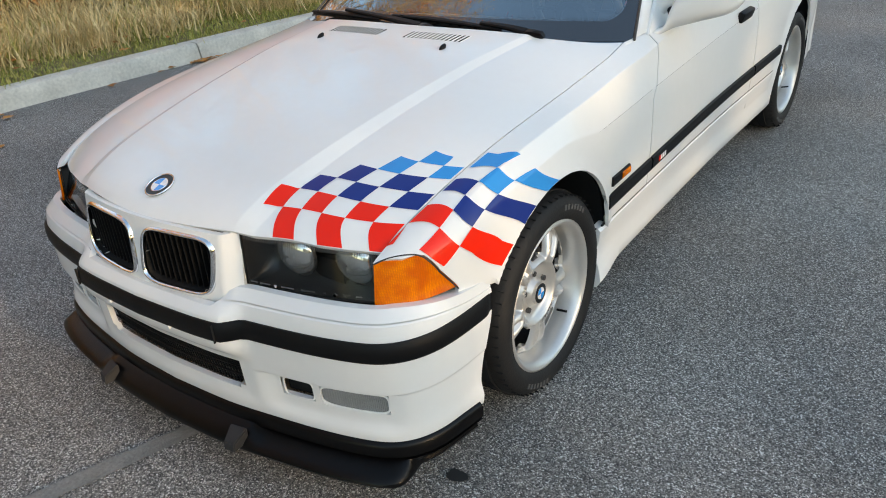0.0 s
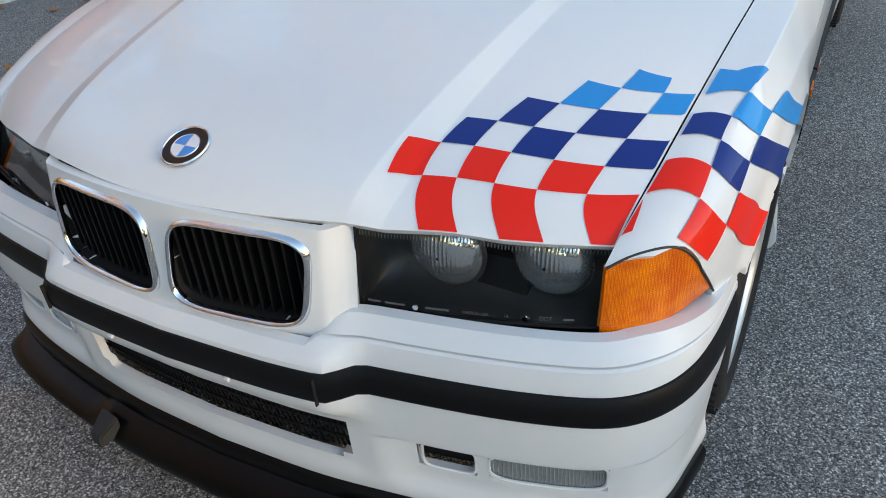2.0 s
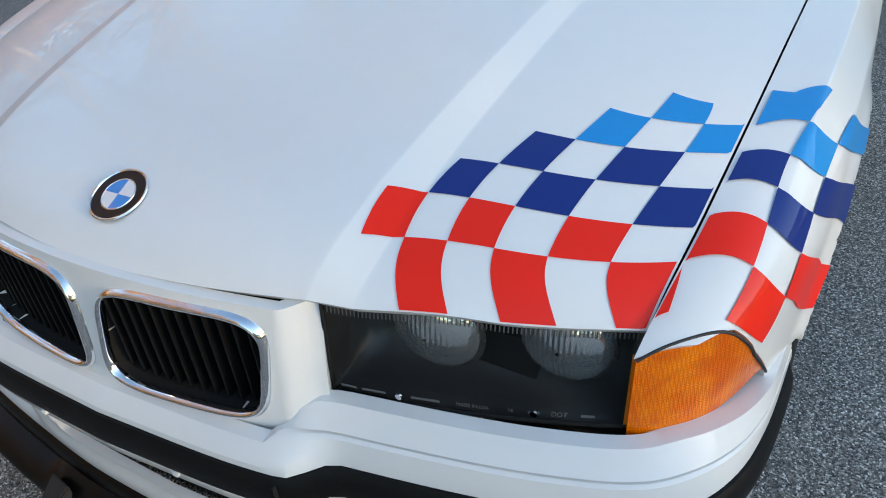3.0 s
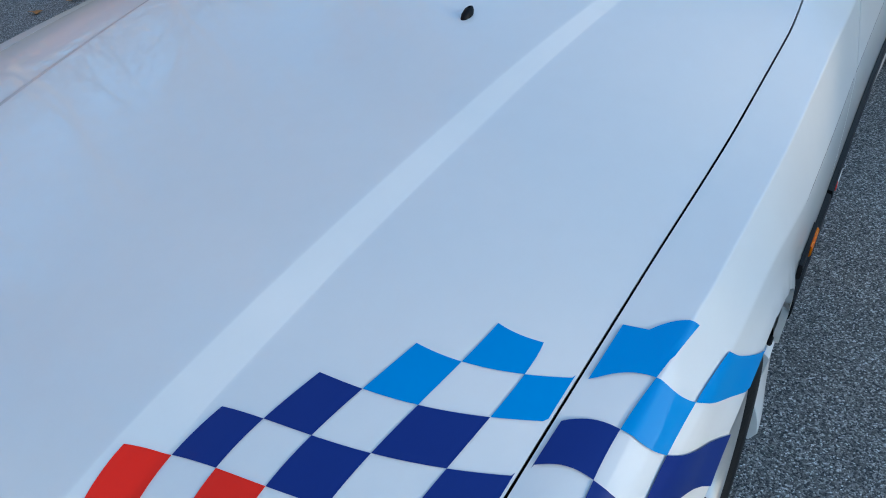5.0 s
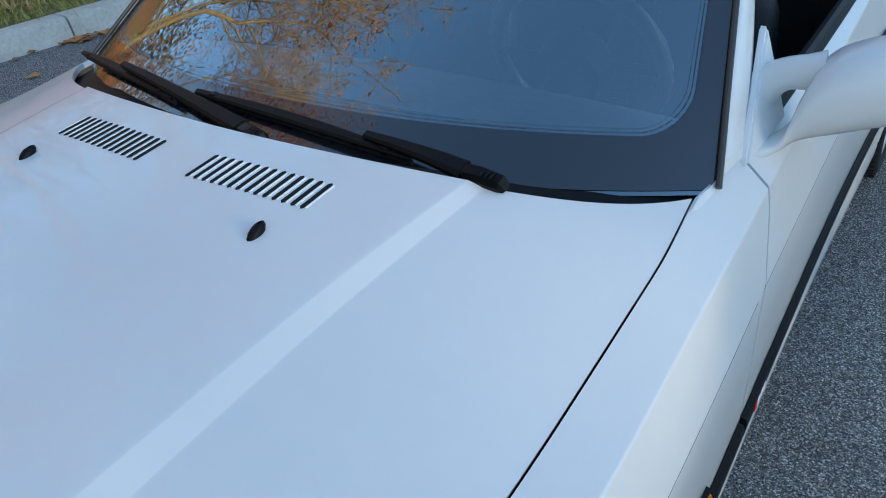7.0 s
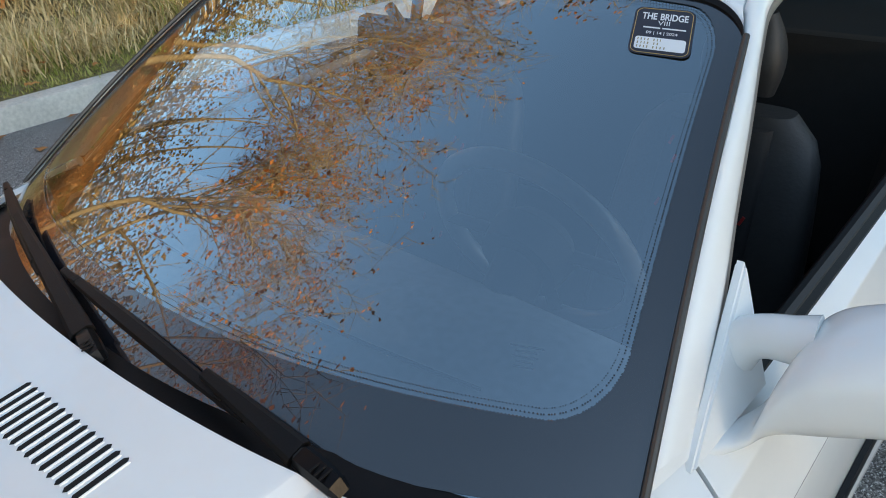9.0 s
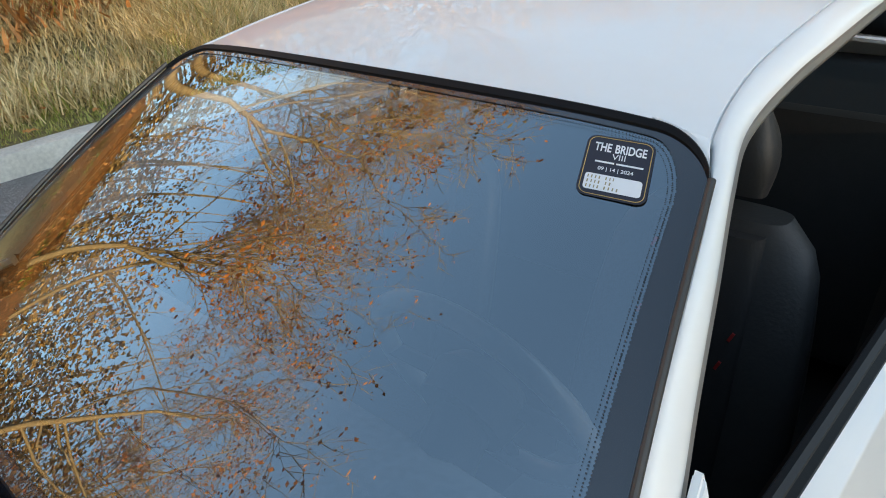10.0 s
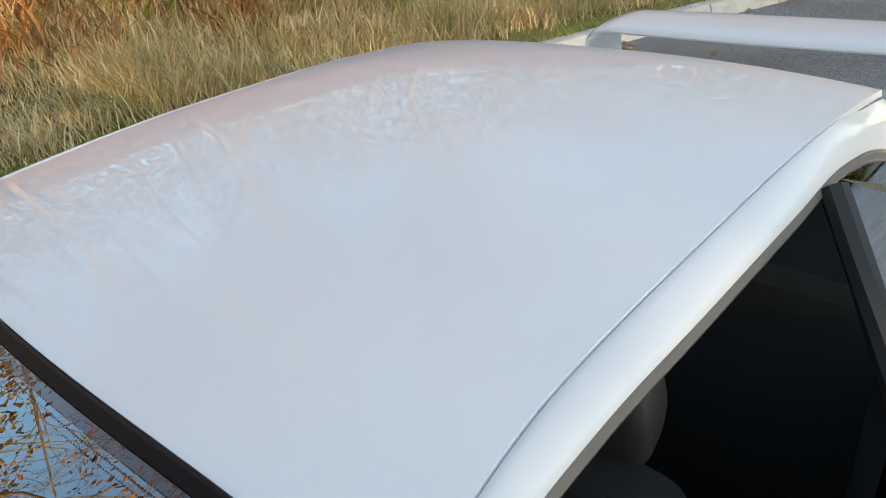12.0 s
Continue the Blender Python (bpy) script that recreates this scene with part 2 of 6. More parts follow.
def smooth_curve(pts, n):
    """Points along a smooth curve through the given ones."""
    p = np.array(pts, float)
    k = len(p)
    t = np.linspace(0, k - 1, n)
    ext = np.vstack([2 * p[0] - p[1], p, 2 * p[-1] - p[-2]])
    out = []
    for q in t:
        i = min(int(q), k - 2)
        f = q - i
        a, b, c, d = ext[i : i + 4]
        out.append(0.5 * (2 * b + (c - a) * f + (2 * a - 5 * b + 4 * c - d) * f * f + (3 * b - a - 3 * c + d) * f ** 3))
    return np.array(out)


def tube(pts, radii, n=8, away=None, closed=False, flat=1.0):
    """A tube along points; radii: one or one each; flat: squash across."""
    pts = [Vector(p) for p in pts]
    radii = radii if isinstance(radii, (list, tuple, np.ndarray)) else [radii] * len(pts)
    rows = []
    up = Vector((0, 0, 1))
    for i, p in enumerate(pts):
        if closed:
            d = (pts[(i + 1) % len(pts)] - pts[i - 1]).normalized()
        else:
            d = (pts[min(i + 1, len(pts) - 1)] - pts[max(i - 1, 0)]).normalized()
        side = d.cross(up)
        if side.length < 1e-3:
            side = d.cross(Vector((0, 1, 0)))
        side.normalize()
        top = side.cross(d).normalized()
        rows.append([p + (side * math.cos(a) + top * math.sin(a) * flat) * radii[i] for a in np.linspace(0, 2 * math.pi, n, endpoint=False)])
    bm = grid(rows, wrap_u=closed, wrap_v=True)
    if not closed:
        bm.verts.ensure_lookup_table()
        bm.faces.new(bm.verts[:n])
        bm.faces.new(bm.verts[-n:])
    bmesh.ops.recalc_face_normals(bm, faces=bm.faces[:])
    return bm


def join(bm, other):
    """Adds one bmesh to another."""
    me = bpy.data.meshes.new("joined")
    other.to_mesh(me)
    other.free()
    bm.from_mesh(me)
    bpy.data.meshes.remove(me)
    return bm


def rounded(w, h, r, n=5):
    """A rounded rectangle outline, centred."""
    out = []
    for cx, cy, a0 in ((w / 2 - r, h / 2 - r, 0), (-w / 2 + r, h / 2 - r, 90), (-w / 2 + r, -h / 2 + r, 180), (w / 2 - r, -h / 2 + r, 270)):
        for k in range(n):
            a = radians(a0 + 90 * k / (n - 1))
            out.append((cx + r * math.cos(a), cy + r * math.sin(a)))
    return out


def plate(outline, place, depth=0.0):
    """A flat plate with an outline of (u, v), laid by place(u, v, d) into space, d metres thick."""
    bm = bmesh.new()
    top = [bm.verts.new(place(u, v, depth)) for u, v in outline]
    bm.faces.new(top)
    if depth:
        low = [bm.verts.new(place(u, v, 0)) for u, v in outline]
        bm.faces.new(low[::-1])
        for i in range(len(top)):
            bm.faces.new((top[i - 1], low[i - 1], low[i], top[i]))
    bmesh.ops.recalc_face_normals(bm, faces=bm.faces[:])
    return bm


def thing(name, label, category, group="", kind="", at=(0, 0, 0)):
    e = new(name)
    e.location = at
    return tagged(e, label, category, group, kind)
WHEEL_RIM = material("wheel_leather", (0.16, 0.16, 0.155), 0.30, vary=0.1, scale=20)
FLUTED = material("fluted_lamp_glass", (0.72, 0.74, 0.76), 0.07, 0.82, coat=1.0, coat_rough=0.02)
FOG_GLASS = material("ribbed_fog_glass", (0.42, 0.43, 0.42), 0.16, 0.55, coat=1.0, coat_rough=0.02, vary=0.12, scale=30)
LENS_INK = material("moulded_lens_mark", (0.09, 0.09, 0.095), 0.5)


# ---------------------------------------------------------------- the car's surfaces (x: half width, y: from the nose, z: up)
def lerp(t, xs, ys):
    return float(np.interp(t, xs, ys))


@functools.lru_cache(None)
def slopes(xs, ys):
    h = [b - a for a, b in zip(xs, xs[1:])]
    d = [(b - a) / k for a, b, k in zip(ys, ys[1:], h)]
    return (d[0], *(0 if a * b <= 0 else 3 * (p + q) / ((2 * q + p) / a + (q + 2 * p) / b) for a, b, p, q in zip(d[:-1], d[1:], h[:-1], h[1:])), d[-1])


def soft(t, xs, ys):
    """A smooth curve through control values (monotone cubic)."""
    m = slopes(xs, ys)
    t = min(max(float(t), xs[0]), xs[-1])
    i = 0
    while i < len(xs) - 2 and t >= xs[i + 1]:
        i += 1
    h = xs[i + 1] - xs[i]
    s = (t - xs[i]) / h
    return (1 + 2 * s) * (1 - s) ** 2 * ys[i] + s * (1 - s) ** 2 * h * m[i] + s * s * (3 - 2 * s) * ys[i + 1] + s * s * (s - 1) * h * m[i + 1]


def step(t, a, b):
    t = min(max((t - a) / (b - a), 0.0), 1.0)
    return t * t * (3 - 2 * t)


def seam_x(y):
    return soft(y, (0.15, 0.34, 0.66, 1.0, 1.25, 1.42), (0.672, 0.698, 0.719, 0.730, 0.730, 0.721))


def seam_z(y):
    return soft(y, (0.12, 0.18, 0.34, 0.5, 0.66, 0.85, 1.1, 1.3, 1.42), (0.660, 0.696, 0.758, 0.798, 0.825, 0.847, 0.870, 0.890, 0.906))


def hood_front(x):
    return 0.008 + 0.40 * x * x


def hood_rear(x):
    return 1.219 + 0.155 * x * x + 0.26 * x ** 4 + 1.3 * x ** 10


def crease(y):
    """The bonnet's crease: a slanted band from its inner edge, so wide, that drops so far."""
    t = min(max(y, 0.0), 1.25)
    w = 0.052 - 0.023 * t
    return 0.314 + 0.108 * t, w, 0.30 * w


def hood_z(x, y):
    """Height of the bonnet: crowned, with a shallow raised middle whose edge runs from the grille to the screen."""
    ax = abs(x)
    zc = soft(y, (-0.1, 0.0, 0.09, 0.2, 0.45, 0.7, 1.0, 1.2, 1.5), (0.708, 0.748, 0.777, 0.809, 0.860, 0.902, 0.943, 0.959, 0.973))
    u = min(ax / seam_x(max(y, 0.15)), 1.1)
    edge, w, drop = crease(y)
    fall = (zc - seam_z(max(y, 0.12)))
    q = min(max((ax - edge) / w, 0), 1)
    z = zc - (fall - drop) * u ** 3.2 - drop * q * step(y, 0.0, 0.12)
    d = max(y - hood_front(ax), 0.0)
    return z - (0.030 - 0.015 * step(ax, 0.33, 0.50)) * math.exp(-d / 0.035)


def half_width(y):
    return soft(y, (0.0, 0.1, 0.2, 0.3, 0.42, 0.55, 0.75, 1.0, 2.2, 3.4, 3.9, 4.2, 4.36), (0.66, 0.715, 0.760, 0.797, 0.822, 0.836, 0.842, 0.838, 0.822, 0.838, 0.800, 0.765, 0.72))


def shoulder(y):
    """Where the flank's top begins: the bonnet seam, then the window sill, then the boot's edge."""
    if y < 1.42:
        return seam_x(y), seam_z(y)
    return soft(y, (1.42, 1.6, 2.2, 3.0, 3.5, 4.36), (0.721, 0.747, 0.752, 0.742, 0.70, 0.60)), soft(y, (1.42, 1.6, 2.2, 3.0, 3.5, 4.0, 4.36), (0.906, 0.915, 0.932, 0.952, 0.965, 0.965, 0.93))


def rounded_flank(y, v):
    """The smooth upper side: v 0 at the shoulder, 1 at the widest line."""
    xs, zs = shoulder(y)
    w, zm = half_width(y), 0.64
    n = soft(y, (0.2, 0.6, 1.1, 1.6, 4.3), (2.1, 3.0, 3.2, 2.4, 2.3))
    a = v * math.pi / 2
    return xs + (w - xs) * math.sin(a) ** (2 / n), zm + (zs - zm) * math.cos(a) ** (2 / n)


@functools.lru_cache(None)
def crease_v(y):
    """Where the wing's upper crease runs."""
    xs, w = shoulder(y)[0], half_width(y)
    n = soft(y, (0.2, 0.6, 1.1, 1.6, 4.3), (2.1, 3.0, 3.2, 2.4, 2.3))
    x = soft(y, (0.3, 0.57, 0.73, 1.0, 1.34, 1.7, 4.3), (0.770, 0.783, 0.792, 0.799, 0.795, 0.790, 0.74))
    f = min(max((x - xs) / (w - xs), 0.1), 0.8)
    return min(max(math.asin(f ** (n / 2)) * 2 / math.pi, 0.12), 0.45)


@functools.lru_cache(None)
def fold_v(y):
    """Where the lower body line folds the side."""
    lo, hi = 0.4, 0.9
    for _ in range(18):
        m = (lo + hi) / 2
        lo, hi = (m, hi) if rounded_flank(y, m)[1] > 0.742 + 0.028 * (y - 0.9) else (lo, m)
    return lo + (0.64 - lo) * (1 - step(y, 0.75, 1.05))


@functools.lru_cache(None)
def flank(y, v):
    """A point on the car's side: v 0 at the shoulder, 1 at the widest line, 2 at the sill."""
    w, zm = half_width(y), 0.64
    if v <= 1:
        x, z = rounded_flank(y, v)
        c, d = crease_v(y), fold_v(y)
        lo, hi = (0.0, c) if v < c else (c, d)
        if v < d:
            (x0, z0), (x1, z1) = rounded_flank(y, lo), rounded_flank(y, hi)
            f = ((x - x0) * (x1 - x0) + (z - z0) * (z1 - z0)) / ((x1 - x0) ** 2 + (z1 - z0) ** 2)
            k = (0.97 if v < c else 1.0) * step(y, 0.30, 0.60)
            x, z = x + (x0 + (x1 - x0) * f - x) * k, z + (z0 + (z1 - z0) * f - z) * k
        return x, y, z
    t = v - 1
    return w - 0.030 * t ** 2.2, y, zm - (zm - 0.26) * t


def flank_x(y, z):
    """Half width of the car's side at a height."""
    if z >= 0.64:
        lo, hi = 0.0, 1.0
        for _ in range(22):
            m = (lo + hi) / 2
            lo, hi = (m, hi) if flank(y, m)[2] > z else (lo, m)
        return flank(y, lo)[0]
    return half_width(y) - 0.030 * ((0.64 - z) / (0.64 - 0.26)) ** 2.2


def bumper_line(s):
    """The bumper's plan: s 0 in the middle, 1 at the wheel arch."""
    k = (0, 0.15, 0.3, 0.45, 0.58, 0.68, 0.76, 0.85, 1.0)
    return soft(s, k, (0, 0.2, 0.4, 0.6, 0.720, 0.779, 0.806, 0.818, 0.824)), soft(s, k, (-0.030, -0.022, 0.004, 0.042, 0.085, 0.146, 0.215, 0.297, 0.410))


def bumper_at(s, z, out=0.0):
    """A point on the bumper at a height, out metres proud of it."""
    s0 = abs(s)
    s0 *= 1 - 0.075 * step(0.52 - z, 0.0, 0.26) * step(s0, 0.72, 1.0)
    x, y = bumper_line(s0)
    x2, y2 = bumper_line(min(s0 + 0.01, 1.0))
    x1, y1 = bumper_line(max(s0 - 0.01, 0.0))
    tx, ty = x2 - x1, y2 - y1
    if s0 < 0.01:
        tx, ty = 1, 0
    L = math.hypot(tx, ty)
    nx, ny = ty / L, -tx / L
    nose = 0.038 * (1 - step(s0, 0.222, 0.268)) * step(z, 0.375, 0.44) * (1 - 0.8 * step(z, 0.52, 0.56))
    # hollow round the duct and the fog lamp, under a crease, over the flared lower edge
    deep = 0.016 * step(s0, 0.262, 0.318) * (1 - 0.82 * step(s0, 0.56, 0.66))
    hollow = -deep * (1 - step(z, 0.352, 0.3605)) * step(z, 0.222, 0.262) + 0.010 * step(s0, 0.80, 0.97) * (1 - step(z, 0.20, 0.27))
    hollow -= 0.004 * (1 - step(s0, 0.236, 0.262)) * (1 - step(z, 0.380, 0.400)) * step(z, 0.240, 0.262)
    side_on = 1 - 0.8 * step(s0, 0.62, 0.86) * step(z, 0.505, 0.53)
    o = out + nose + side_on * lerp(z, (0.15, 0.22, 0.35, 0.44, 0.512, 0.530, 0.548, 0.5515, 0.5525, 0.5545, 0.5555, 0.5585, 0.58), (-0.020, -0.006, 0.0, 0.004, 0.0, -0.004, -0.0095, -0.014, -0.030, -0.030, -0.0145, -0.0175, -0.040)) + hollow
    z -= 0.030 * step(s0, 0.62, 1.0) * min(max((z - 0.512) / 0.0405, 0), 1)
    return math.copysign(1, s) * (x + nx * o), y + ny * o, z


def screen_top(a):
    """The upper edge of the windscreen, a 0 in the middle, 1 at the corner: (y, z)."""
    return 1.9946 + 0.0444 * a * a - 0.0228 * a ** 6, 1.293 - 0.0215 * a * a - 0.0054 * a ** 6


def screen(s, v):
    """The windscreen: s -1..1 across, v 0 at the cowl, 1 at the roof."""
    a = abs(s)
    bx, by, bz = 0.734 * s, 1.262 + 0.215 * a ** 2.3, 0.935 - 0.022 * a * a
    tx, (ty, tz) = 0.582 * s, screen_top(a)
    b = 0.014 * math.sin(math.pi * v)
    return bx + (tx - bx) * v, by + (ty - by) * v - 0.5 * b, bz + (tz - bz) * v + b


def roof_z(x, y):
    zc = soft(y, (1.98, 2.2, 2.5, 2.8, 3.05, 3.2), (1.292, 1.325, 1.347, 1.352, 1.341, 1.322))
    u = abs(x) / 0.575
    return zc - 0.036 * u ** 2.5


def roof_x(y):
    return soft(y, (1.95, 2.0, 2.1, 2.26, 2.47, 2.75, 3.2), (0.580, 0.570, 0.546, 0.527, 0.521, 0.510, 0.500))


def front_edge(z):
    """The wing's front edge below its widest line."""
    return 0.257 + max(0.64 - z, 0.0) * 0.74


def wing_front(v):
    """The wing's front edge above the corner lamp, v 0 at the bonnet seam."""
    return flank(soft(v, (0.0, 0.3, 0.573, 0.85, 1.0), (0.150, 0.190, 0.226, 0.245, 0.257)), v)


def door_front(z):
    return 1.425 + 0.125 * step(z, 0.74, 0.92)


# ---------------------------------------------------------------- ground, kerb, bank
def kerb_x(y):
    return -4.35 + 0.05 * y + 0.013 * y * y if y < 14 else -4.35 + 0.7 + 2.548 + 0.414 * (y - 14)


def bank_z(x, y):
    """Height of the grassy bank behind the kerb."""
    d = kerb_x(min(max(y, -6), 14)) - 0.19 - x
    if d <= 0:
        return 0.14
    return 0.14 + 0.05 * min(d, 1) + soft(d, (0, 0.6, 2.0, 5.0, 9.0, 14.0, 60.0), (0, 0.04, 0.55, 2.1, 3.6, 4.8, 14.0)) + 0.10 * noise.noise(Vector((x * 0.6, y * 0.6, 0)))


def build_ground():
    bm = bmesh.new()
    n = 48
    ring = [bm.verts.new((400 * math.cos(a), 400 * math.sin(a), 0)) for a in np.linspace(0, 2 * math.pi, n, endpoint=False)]
    bm.faces.new(ring)
    g = part("ground", bm, ASPHALT, smooth=False)
    tagged(g, "dark grey speckled asphalt road surface", "asphalt", kind="structure")


def build_kerb():
    holder = thing("kerb", "pale concrete kerb with open joints beside the road", "kerb", kind="structure")
    joints = [-14.0, -11.0, -8.0, -5.0, -2.55, 0.4, 3.25, 6.3, 9.3, 12.3, 15.3, 18.3, 21.3]
    for a, b in zip(joints[:-1], joints[1:]):
        rows = []
        for y in np.linspace(a + 0.007, b - 0.007, 10):
            k = kerb_x(y)
            rows.append([(k + dx, y, z) for dx, z in ((0.025, 0.0), (0.012, 0.06), (0.0, 0.125), (-0.012, 0.146), (-0.032, 0.152), (-0.16, 0.154), (-0.18, 0.148), (-0.185, 0.0))])
        bm = grid(rows, wrap_v=True)
        bm.verts.ensure_lookup_table()
        bm.faces.new(bm.verts[:8]), bm.faces.new(bm.verts[-8:])
        bmesh.ops.recalc_face_normals(bm, faces=bm.faces[:])
        part("kerb_stone", bm, KERB, holder)


def build_bank():
    ys = np.r_[np.linspace(-60, -10, 14), np.linspace(-8, 20, 57), np.linspace(24, 80, 14)]
    ds = np.r_[np.linspace(0.18, 3, 20), np.linspace(3.4, 14, 24), np.linspace(16, 70, 12)]
    rows = [[(kerb_x(min(max(y, -14), 14)) + (0.414 * (y - 14) if y > 14 else 0) - d, y, bank_z(kerb_x(min(max(y, -6), 14)) - d, y)) for d in ds] for y in ys]
    b = part("bank", grid(rows, (-10, 0, -50)), SOIL)
    tagged(b, "grassy earth bank rising beyond the kerb", "bank", kind="structure")


def tufts(name, mat, count, box_, height, width, label, seed, lean=0.5, per=7, spread=0.05):
    rnd = random.Random(seed)
    V, Fc = [], []
    for _ in range(count):
        y = rnd.uniform(box_[2], box_[3])
        d = rnd.uniform(box_[0], box_[1])
        x = kerb_x(min(y, 14)) + (0.414 * (y - 14) if y > 14 else 0) - d
        z = bank_z(kerb_x(min(max(y, -6), 14)) - d, y) - 0.02
        h0 = height * rnd.uniform(0.5, 1.3) * (0.7 + 0.6 * noise.noise(Vector((x, y, 3.0))))
        for _ in range(per):
            a = rnd.uniform(0, 2 * math.pi)
            l = lean * rnd.uniform(0.2, 1.2) * h0
            dx, dy = math.cos(a) * l + 0.12 * h0, math.sin(a) * l - 0.10 * h0
            h = h0 * rnd.uniform(0.6, 1.15)
            w = width * rnd.uniform(0.6, 1.3)
            px, py = -math.sin(a) * w, math.cos(a) * w
            ox, oy = x + rnd.gauss(0, spread), y + rnd.gauss(0, spread)
            k = len(V)
            V += [(ox - px, oy - py, z), (ox + px, oy + py, z), (ox + dx * 0.4 + px * 0.7, oy + dy * 0.4 + py * 0.7, z + h * 0.62), (ox + dx * 0.4 - px * 0.7, oy + dy * 0.4 - py * 0.7, z + h * 0.62), (ox + dx, oy + dy, z + h)]
            Fc += [(k, k + 1, k + 2, k + 3), (k + 3, k + 2, k + 4)]
    me = bpy.data.meshes.new(name)
    me.from_pydata(V, [], Fc)
    me.materials.append(mat)
    return tagged(new(name, me), label, "grass", kind="stuff")


def leaf_litter():
    rnd = random.Random(5)
    V, Fc = [], []
    for k in range(900):
        y = rnd.uniform(-1, 8) if k % 2 else rnd.uniform(-3, 14)
        if k < 600:
            x = kerb_x(y) + 0.03 + abs(rnd.gauss(0, 0.10))
            z = 0.006
        elif k < 680:
            x, z = kerb_x(y) + rnd.uniform(0.1, 1.4), 0.006
        else:
            d = rnd.uniform(0.2, 2.5)
            x, z = kerb_x(y) - d, bank_z(kerb_x(y) - d, y) + 0.05
        if k < 580 and noise.noise(Vector((0, y * 1.3, 9))) < 0.05:
            continue
        s, a = rnd.uniform(0.028, 0.058), rnd.uniform(0, 6.28)
        i = len(V)
        for j in range(7):
            w = a + 2 * math.pi * j / 7
            r = s * (1 if j % 2 else 0.55)
            V.append((x + r * math.cos(w), y + r * math.sin(w), z + rnd.uniform(0.0, 0.018)))
        V.append((x, y, z + 0.012))
        Fc += [(i + j, i + (j + 1) % 7, i + 7) for j in range(7)]
    me = bpy.data.meshes.new("fallen_leaves")
    me.from_pydata(V, [], Fc)
    me.materials.append(LEAF)
    tagged(new("fallen_leaves", me), "dry brown fallen leaves along the kerb", "leaves", kind="stuff")


def tree(x, y, height, seed, leaf_mat, leaves, label, fork=0.35):
    """A tapered trunk with limbs in several orders and a ragged crown of small leaves."""
    rnd = random.Random(seed)
    z0 = bank_z(x, y) - 0.2
    V, Fc, tips = [], [], []

    def limb(p, d, length, r, order):
        n = 5 if order < 2 else 3
        pts = [p.copy()]
        rad = [r]
        q, dd = p.copy(), d.copy()
        for i in range(n):
            dd = (dd + Vector((rnd.gauss(0, 0.16), rnd.gauss(0, 0.16), rnd.gauss(0.04, 0.10)))).normalized()
            q = q + dd * (length / n)
            pts.append(q.copy())
            rad.append(r * (1 - 0.72 * (i + 1) / n))
        m = 6 if order < 2 else 4 if order < 3 else 3
        k0 = len(V)
        for pt, rr in zip(pts, rad):
            s = dd.cross(Vector((0.3, 0.8, 0.5))).normalized()
            t = dd.cross(s)
            V.extend(tuple(pt + (s * math.cos(a) + t * math.sin(a)) * rr) for a in np.linspace(0, 2 * math.pi, m, endpoint=False))
        for i in range(n):
            for j in range(m):
                Fc.append((k0 + i * m + j, k0 + i * m + (j + 1) % m, k0 + (i + 1) * m + (j + 1) % m, k0 + (i + 1) * m + j))
        if order >= 2:
            tips.extend(pts[1:])
        if order < 4:
            kids = (11, 6, 5, 4)[order]
            for c in range(kids):
                f = rnd.uniform(fork if order == 0 else 0.25, 1.0)
                i = min(int(f * n), n - 1)
                b = pts[i].lerp(pts[i + 1], f * n - i)
                a = rnd.uniform(0, 2 * math.pi)
                s = dd.cross(Vector((math.cos(a), math.sin(a), 0.1))).normalized()
                nd = (dd * 0.75 + s * rnd.uniform(0.5, 1.0) + Vector((0, 0, 0.12))).normalized()
                limb(b, nd, length * rnd.uniform(0.42, 0.62) * (1.15 - 0.5 * f if order == 0 else 1), max(r * 0.47 * (1.1 - 0.5 * f), 0.0085), order + 1)

    limb(Vector((x, y, z0)), Vector((rnd.gauss(0, 0.05), rnd.gauss(0, 0.05), 1)).normalized(), height * 0.8, height * 0.0075, 0)
    me = bpy.data.meshes.new("trunk")
    me.from_pydata(V, [], Fc)
    me.materials.append(BARK)
    for p in me.polygons:
        p.use_smooth = True
    t = thing("tree", label, "tree", "trees on the bank")
    trunk = new("trunk", me)
    trunk.parent = t
    if leaves:
        V2, F2 = [], []
        for _ in range(leaves):
            c = rnd.choice(tips[: len(tips) // 2] if rnd.random() < 0.7 else tips) + Vector((rnd.gauss(0, 0.12), rnd.gauss(0, 0.12), rnd.gauss(0, 0.12)))
            s = rnd.uniform(0.04, 0.085)
            u = Vector((rnd.gauss(0, 1), rnd.gauss(0, 1), rnd.gauss(0, 1))).normalized()
            w = u.cross(Vector((rnd.gauss(0, 1), rnd.gauss(0, 1), rnd.gauss(0, 1)))).normalized()
            k = len(V2)
            V2 += [tuple(c - u * s), tuple(c + w * s * 0.6), tuple(c + u * s), tuple(c - w * s * 0.6)]
            F2.append((k, k + 1, k + 2, k + 3))
        me = bpy.data.meshes.new("crown")
        me.from_pydata(V2, [], F2)
        me.materials.append(leaf_mat)
        c = new("crown", me)
        c.parent = t
    return t


